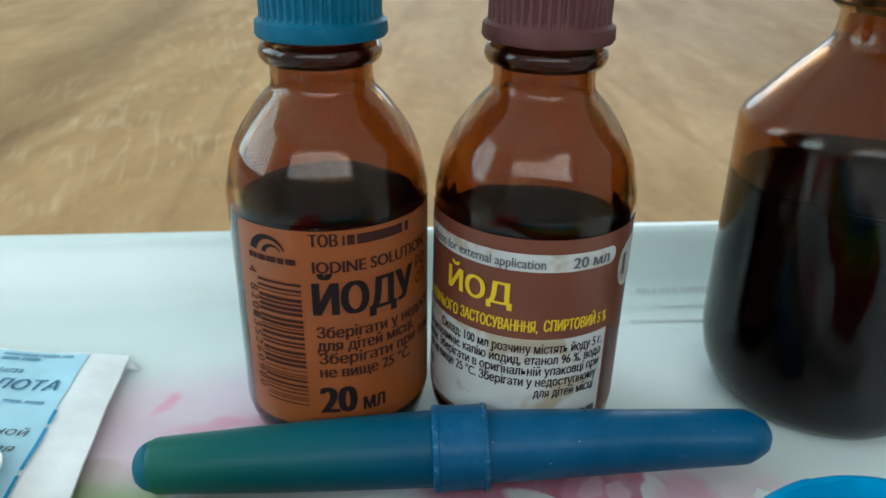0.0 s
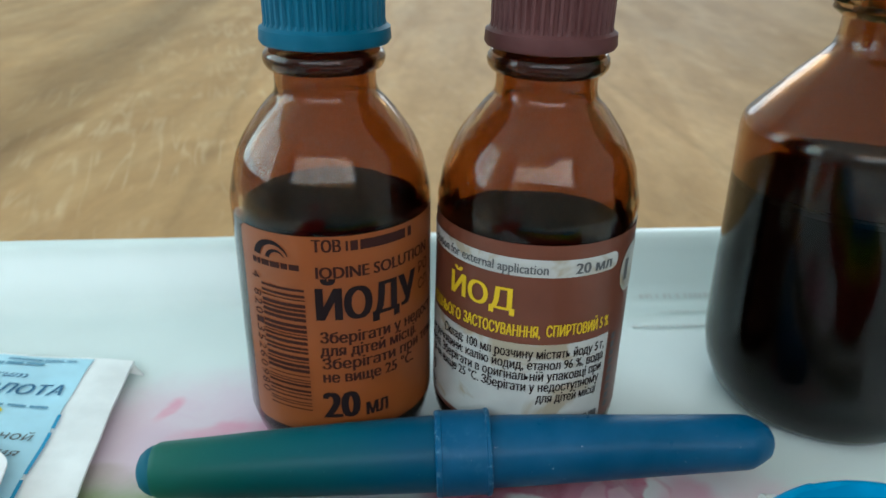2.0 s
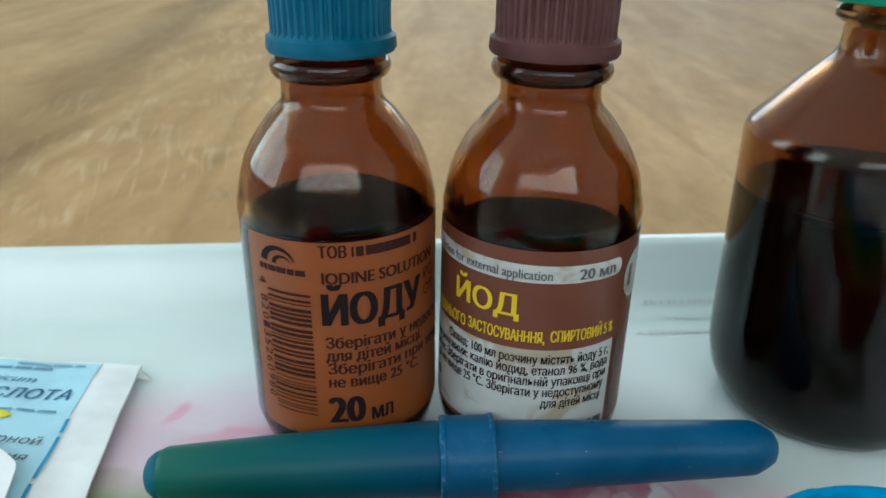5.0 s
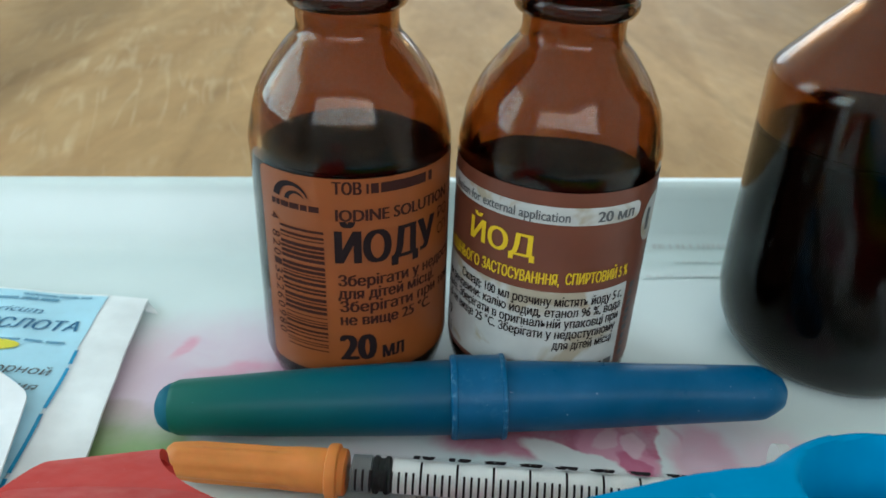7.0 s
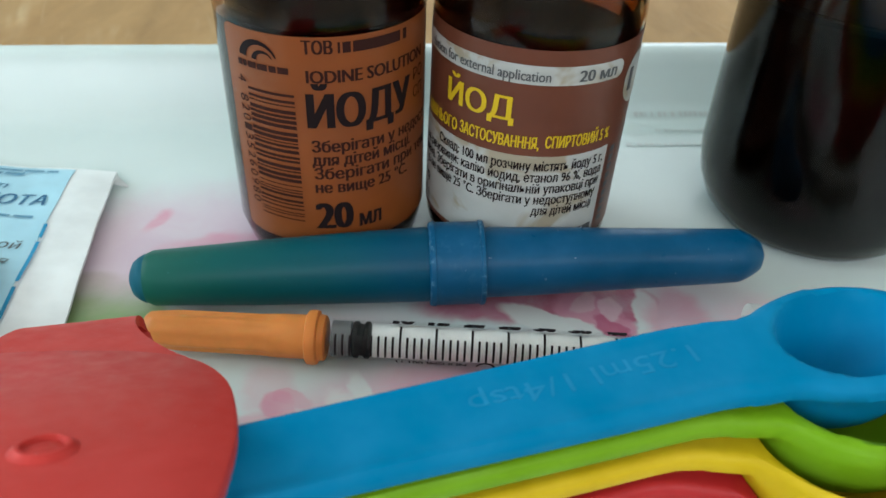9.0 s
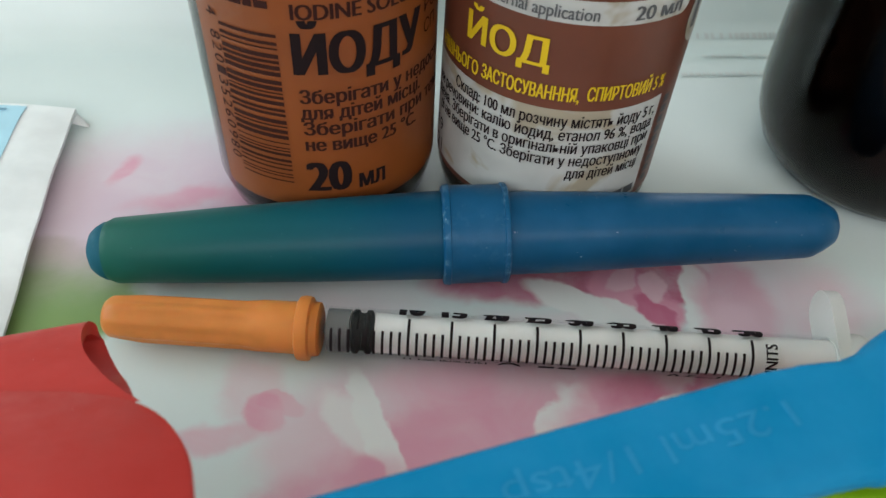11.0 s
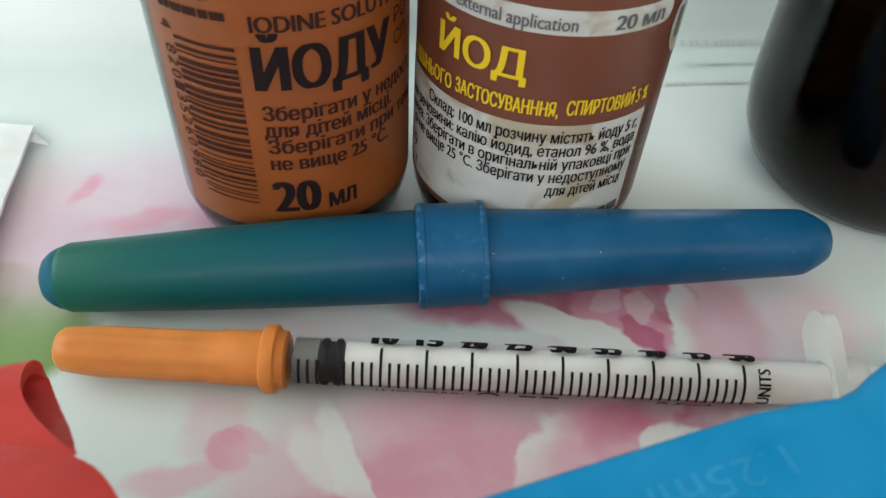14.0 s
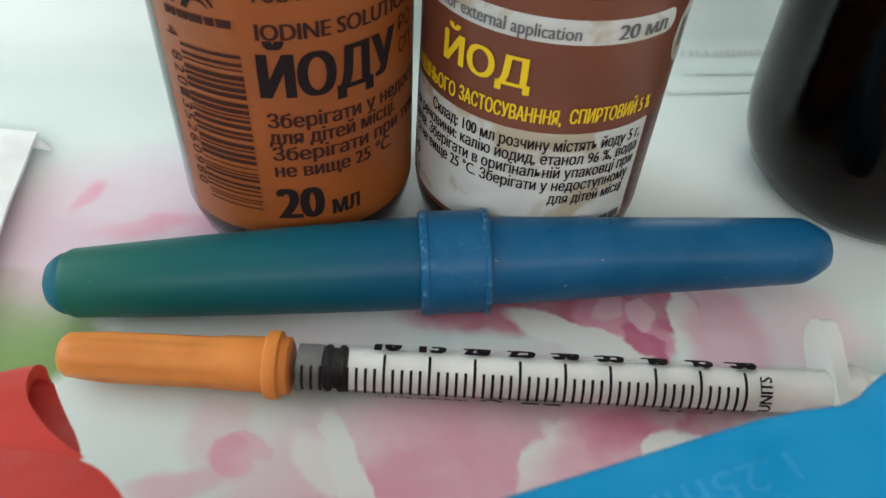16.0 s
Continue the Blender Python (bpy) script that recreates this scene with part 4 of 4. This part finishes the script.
def spoon_mesh(hw, length, cx, cy, a, b, depth, th, keep):
    """A spoon: handle from x = -length to the bowl, an oval of half-axes a and b centred at cx."""
    xs = [-length + 0.0004 * k for k in range(4)] + [-length + 0.0016 + (cx - a - 0.004 + length - 0.0016) * k / 26 for k in range(27)]
    xs += [cx - a - 0.004 + (2 * a + 0.004) * k / 60 for k in range(1, 60)] + [cx + a * 0.9995]
    us = [-1, -0.985, -0.95, -0.88, -0.8] + [-0.72 + 0.06 * k for k in range(25)] + [0.8, 0.88, 0.95, 0.985, 1]

    def half(x):
        e = b * math.sqrt(max(0.0, 1 - ((x - cx) / a) ** 2)) if x > cx - a else 0.0
        h = hw
        if x < -length + 0.003:
            h = hw * math.sqrt(max(0.02, 1 - ((-length + 0.003 - x) / 0.003) ** 2))
        if x > cx:
            return max(e, 0.0002)
        k = 0.0022
        return max(e, h) + k * math.exp(-abs(e - h) / k) * 0.35 if x > cx - a - 0.004 else h

    bm = bmesh.new()
    top, low = [], []
    for x in xs:
        w = half(x)
        t_row, l_row = [], []
        for u in us:
            near = 1 + 0.30 * smoothstep(0.0, 0.046, x) * (1 - smoothstep(cx - a - 0.003, cx - 0.4 * a, x)) if u < 0 else 1
            y = u * w * near + cy * smoothstep(cx - a - 0.008, cx - 0.3 * a, x)
            edge = max(0.0, (abs(u) - 0.8) / 0.2)
            dish = -0.00018 * (1 - smoothstep(0.55, 0.86, abs(u))) * (1 - smoothstep(cx - a - 0.006, cx - a, x))
            zt = dish - 0.0009 * edge ** 3
            zl = -th + 0.0006 * edge ** 3
            rho = math.hypot((x - cx) / a, (y - cy) / b)
            lip = 1 - 0.0017 / a
            if rho < lip:
                zt -= depth * (1 - (rho / lip) ** 3.0) ** 1.3
            if rho < 0.99:
                zl -= depth * (1 - (rho / 0.99) ** 4.5)
            t_row.append(bm.verts.new((x, y, zt)))
            l_row.append(bm.verts.new((x, y, zl)))
        top.append(t_row)
        low.append(l_row)
    n = len(us)
    for i in range(len(xs) - 1):
        for j in range(n - 1):
            bm.faces.new((top[i][j], top[i + 1][j], top[i + 1][j + 1], top[i][j + 1]))
            bm.faces.new((low[i][j], low[i][j + 1], low[i + 1][j + 1], low[i + 1][j]))
        for j in (0, n - 1):
            bm.faces.new((top[i][j], top[i + 1][j], low[i + 1][j], low[i][j]))
    for i in (0, len(xs) - 1):
        for j in range(n - 1):
            bm.faces.new((top[i][j], top[i][j + 1], low[i][j + 1], low[i][j]))
    bmesh.ops.recalc_face_normals(bm, faces=bm.faces)
    seam = cx - a - 0.003
    far = [f for f in bm.faces if (f.calc_center_median().x > seam) == (keep == "handle")]
    bmesh.ops.delete(bm, geom=far, context="FACES")
    return bm


SPOONS = [
    # colour, material, rim height, half width, bowl centre, half-axes, depth
    ("bright blue", SPOON_BLUE, 0.0256, 0.0042, 0.0587, 0.0100, 0.0070, 0.0075, 0.0026),
    ("lime green", SPOON_GREEN, 0.0222, 0.0042, 0.0600, 0.0128, 0.0098, 0.0090, 0.0026),
    ("yellow", SPOON_YELLOW, 0.0180, 0.0042, 0.0610, 0.0155, 0.0118, 0.0105, 0.0026),
    ("red", SPOON_RED, 0.0138, 0.0042, 0.0622, 0.0180, 0.0138, 0.0105, 0.0060),
]
for hue, material, z, hw, cx, a, b, depth, th in SPOONS:
    sp = thing("measuring_spoon", SPOON_AT @ pose(0, 0, z), hue + " plastic measuring spoon nested in a stack", "spoon", "nested measuring spoons")
    for piece in ("handle", "bowl"):
        part(piece, spoon_mesh(hw, 0.028, cx, 0.0052 - b, a, b, depth, th, piece), material, sp)
    if hue == "bright blue":
        bm = text_mesh("1.25ml 1/4tsp", 0.0225, 0.0021)
        bmesh.ops.transform(bm, matrix=pose(0.0420, 0.0012, -0.00020, 0, 0, 180), verts=bm.verts)
        ext = bmesh.ops.extrude_face_region(bm, geom=bm.faces[:])
        bmesh.ops.translate(bm, vec=(0, 0, 0.00006), verts=[v for v in ext["geom"] if isinstance(v, bmesh.types.BMVert)])
        bmesh.ops.recalc_face_normals(bm, faces=bm.faces)
        part("raised_lettering", bm, SPOON_LETTER, sp, "raised blue lettering", smooth=False)


# ---- red strap that holds the spoons ----
def strap():
    # local x to the right along the fold, local y up the slope towards the viewer, local z off the sheet
    slope = math.degrees(math.atan(0.5))
    at = pose(-0.0201, 0.0421, 0.0300, -slope, 0, 0)
    t = thing("spoon_strap", at, "folded red plastic strap holding the spoon stack, with a snap stud", "strap")
    k = 1 / math.cos(radians(slope))

    def flat(x, y):
        return (x / 1000 + 0.0205, (y / 1000 - 0.0435) * k)

    edge = [(-22.5, 62.6), (-19.5, 62.2), (-16.6, 61.4), (-13.8, 59.5), (-11.0, 56.0), (-9.2, 52.0), (-7.4, 46.4), (-6.4, 40.5), (-6.1, 36.5), (-6.6, 32.0), (-9.5, 27.5), (-14, 24.6), (-20, 23.6),
            (-26, 24.6), (-31.5, 27.8), (-35.2, 33.5), (-36.8, 41), (-37.0, 50), (-36.9, 55), (-36.7, 58.5), (-35.5, 60.6), (-31, 61.8), (-27, 62.4)]
    pts = [flat(*q) for q in edge]
    smooth_pts = [p for p in spline(pts + [pts[0]], 3)][:-1]
    bm = outline_plate(smooth_pts, -0.0011, 0.0)
    top = [e for e in bm.edges if all(abs(v.co.z) < 1e-9 for v in e.verts)]
    bmesh.ops.bevel(bm, geom=top, offset=0.0004, segments=2, affect="EDGES", profile=0.5)
    part("flap", bm, STRAP_RED, t, "rounded red flap", smooth=True)
    part("snap_stud", lathe([(0, 0.0002), (0.0010, 0.0002), (0.0012, 0.00005), (0.0014, 0.0001), (0.0016, 0.00050), (0.00185, 0.00050), (0.0021, 0.00020), (0.0024, 0.00004), (0.0024, -0.0005), (0, -0.0005)], 40), STRAP_RED, t, "moulded snap stud").location = (0.0004, -0.0012, 0)
    # teardrop loop at the fold: profile in (y, z), swept along x
    y1 = flat(-27.8, 76.7)[1]
    y0 = flat(-22, 62.0)[1]
    L = y1 - y0
    outer = [(y0, -0.0004), (y0 + 0.35 * L, -0.0001), (y0 + 0.7 * L, 0.0), (y0 + 0.9 * L, -0.0006), (y1, -0.0022), (y1 - 0.0002, -0.0036), (y0 + 0.86 * L, -0.0049), (y0 + 0.65 * L, -0.0050), (y0 + 0.35 * L, -0.0036), (y0, -0.0016)]
    outer = spline(outer, 4)
    inner = []
    for i, p in enumerate(outer):
        a, b = outer[max(i - 1, 0)], outer[min(i + 1, len(outer) - 1)]
        d = Vector((b[0] - a[0], b[1] - a[1])).normalized()
        share = min(1.0, i / 5, (len(outer) - 1 - i) / 5)
        inner.append((p[0] + d[1] * 0.0012 * share, p[1] - d[0] * 0.0012 * share))
    bm = bmesh.new()
    x_left = flat(-37, 0)[0]

    def right_end(y, z):
        u = min(1.0, max(0.0, (y1 - y) / (y1 - y0)))
        up = smoothstep(-0.0032, -0.0004, z)
        return flat(-27.1, 0)[0] + 0.0104 * u ** 0.85 - 0.0034 * up * math.sin(math.pi * min(1.0, u)) ** 0.8

    rows = [[bm.verts.new((right_end(p[0], q[1]), p[0], p[1])) for p, q in zip(line, outer)] for line in (outer, inner)]
    backs = [[bm.verts.new((x_left, p[0] - 0.0062, p[1])) for p in line] for line in (outer, inner)]
    n = len(outer)
    for i in range(n - 1):
        bm.faces.new((rows[0][i], rows[0][i + 1], rows[1][i + 1], rows[1][i]))
        bm.faces.new((rows[0][i], backs[0][i], backs[0][i + 1], rows[0][i + 1]))
        bm.faces.new((rows[1][i], rows[1][i + 1], backs[1][i + 1], backs[1][i]))
        bm.faces.new((backs[0][i], backs[1][i], backs[1][i + 1], backs[0][i + 1]))
    bmesh.ops.recalc_face_normals(bm, faces=bm.faces)
    part("folded_loop", bm, STRAP_RED, t, "open folded red loop")


strap()


# ---- sachet and loose paper ----
def sachet_z(x, y):
    """Height of the sachet's upper side: a low pillow with creases."""
    u, v = (x + 0.088) / 0.045, (y - 0.094) / 0.036
    fill = max(0.0, 1 - u * u) ** 0.6 * max(0.0, 1 - v * v) ** 0.6
    crease = 0.0004 * math.sin(x * 330 + y * 160) * fill + 0.00012 * math.sin(y * 420 - x * 120)
    return Z0 + 0.0014 + 0.0034 * fill + crease


def sheet(corners, nx, ny, lift, thick):
    """A sheet over the sachet between four corners (far left, far right, near right, near left)."""
    bm = bmesh.new()
    a, b, c, d = [Vector(q) for q in corners]
    top, low = [], []
    for j in range(ny + 1):
        l, r = a.lerp(d, j / ny), b.lerp(c, j / ny)
        rt, rl = [], []
        for i in range(nx + 1):
            p = l.lerp(r, i / nx)
            z = sachet_z(p.x, p.y) + lift
            rt.append(bm.verts.new((p.x, p.y, z)))
            rl.append(bm.verts.new((p.x, p.y, z - thick)))
        top.append(rt)
        low.append(rl)
    for j in range(ny):
        for i in range(nx):
            bm.faces.new((top[j][i], top[j + 1][i], top[j + 1][i + 1], top[j][i + 1]))
            bm.faces.new((low[j][i], low[j][i + 1], low[j + 1][i + 1], low[j + 1][i]))
    ring_t = top[0] + [r[-1] for r in top[1:]] + top[-1][-2::-1] + [r[0] for r in top[-2:0:-1]]
    ring_l = low[0] + [r[-1] for r in low[1:]] + low[-1][-2::-1] + [r[0] for r in low[-2:0:-1]]
    for i in range(len(ring_t)):
        j = (i + 1) % len(ring_t)
        bm.faces.new((ring_t[i], ring_t[j], ring_l[j], ring_l[i]))
    bmesh.ops.recalc_face_normals(bm, faces=bm.faces)
    return bm


def lay(bm, m, lift):
    """Lays flat print on the sachet."""
    bmesh.ops.transform(bm, matrix=m, verts=bm.verts)
    for v in bm.verts:
        v.co.z += sachet_z(v.co.x, v.co.y) + lift
    return bm


def sachet():
    t = thing("medicine_sachet", pose(0, 0, 0), "pale blue and white paper sachet of boric acid powder", "sachet")
    part("paper_body", sheet([(-0.130, 0.1297), (-0.0502, 0.1264), (-0.0415, 0.0700), (-0.125, 0.0600)], 40, 30, 0.0, 0.0005), SACHET_WHITE, t)
    blue = part("blue_print", sheet([(-0.130, 0.1290), (-0.0572, 0.1256), (-0.0507, 0.0700), (-0.125, 0.0605)], 40, 30, 0.0002, 0.0001), SACHET_BLUE, t, "pale blue printed face")
    for y0, y1 in ((0.1075, 0.1040), (0.1030, 0.0930), (0.0918, 0.0800), (0.0790, 0.0710)):
        f = lambda y: -0.0569 + (0.1256 - y) / 0.0556 * 0.0065
        bm = bmesh.new()
        n = 5
        vs = []
        for k in range(n + 1):
            y = y0 + (y1 - y0) * k / n
            vs.append([bm.verts.new((f(y) - 0.0003, y, sachet_z(f(y), y) + 0.0004)), bm.verts.new((f(y) + 0.0003, y, sachet_z(f(y), y) + 0.0004))])
        for p, q in zip(vs, vs[1:]):
            bm.faces.new((p[0], p[1], q[1], q[0]))
        part("dash", bm, INK_BLUE, blue, smooth=False)
    part("lettering", lay(text_mesh("КИСЛОТА", 0.0188, 0.0030, 0.012, 0.2), pose(-0.0763, 0.1113, 0, 0, 0, 5.5), 0.0004), INK_NAVY, blue, smooth=False)
    part("lettering", lay(text_mesh("Acidum boricum", 0.0230, 0.0021, 0.0, 0.25), pose(-0.0886, 0.1167, 0, 0, 0, 1.5), 0.0004), INK_NAVY, blue, smooth=False)
    part("print_bar", lay(bars_mesh(0.0125, 0.0010, ((0, 0.42), (0.46, 0.7), (0.74, 1))), pose(-0.0776, 0.1221, 0, 0, 0, 1), 0.0004), INK_SKY, blue, smooth=False)
    part("print_bar", lay(bars_mesh(0.0130, 0.0006, ((0, 0.5), (0.53, 0.8), (0.85, 1))), pose(-0.0726, 0.1243, 0, 0, 0, -2), 0.0004), INK_SKY, blue, smooth=False)
    part("print_bar", lay(bars_mesh(0.0120, 0.0006, ((0, 0.4), (0.46, 0.7), (0.75, 1))), pose(-0.0696, 0.1083, 0, 0, 0, 3), 0.0004), INK_SKY, blue, smooth=False)
    part("lettering", lay(text_mesh("борной", 0.0102, 0.0019, 0.0, 0.2), pose(-0.0663, 0.0997, 0, 0, 0, 5), 0.0004), INK_GREY, blue, smooth=False)
    part("lettering", lay(text_mesh("ния", 0.0048, 0.0018, 0.0, 0.2), pose(-0.0610, 0.0961, 0, 0, 0, 5), 0.0004), INK_GREY, blue, smooth=False)
    bm = bmesh.new()
    bm.faces.new([bm.verts.new((0.0065 * math.cos(radians(a)), 0.0019 * math.sin(radians(a)), 0)) for a in range(0, 360, 12)])
    part("yellow_spot", lay(bm, pose(-0.0704, 0.1065, 0, 0, 0, 4), 0.0004), YELLOW_PRINT, blue, smooth=False)
    # turned-up far corner
    bm = bmesh.new()
    rows = []
    for k in range(7):
        a = radians(200 * k / 6)
        rows.append([bm.verts.new((-0.0503 + 0.0004 * k, y, Z0 + 0.0013 - 0.00018 * k)) for y in (0.1264 - 0.0003 * k, 0.1236 + 0.0001 * k)])
    for p, q in zip(rows, rows[1:]):
        bm.faces.new((p[0], p[1], q[1], q[0]))
    corner = part("curled_corner", bm, SACHET_WHITE, t)
    mod = corner.modifiers.new("thickness", "SOLIDIFY")
    mod.thickness = 0.00012


sachet()


def loose_paper():
    pts = spline([(-0.0700, 0.1036), (-0.0625, 0.0986), (-0.0575, 0.0952), (-0.0553, 0.0931), (-0.0540, 0.0891), (-0.0508, 0.0776), (-0.0480, 0.0676)], 4) + [(-0.115, 0.0646), (-0.115, 0.1036)]
    bm = outline_plate(pts, 0, 0.0004)
    for v in bm.verts:
        v.co.z += 0.0037
    bm2 = part("loose_paper", bm, PAPER, smooth=False)
    tagged(bm2, "plain white paper slip lying on the sachet", "paper")


loose_paper()
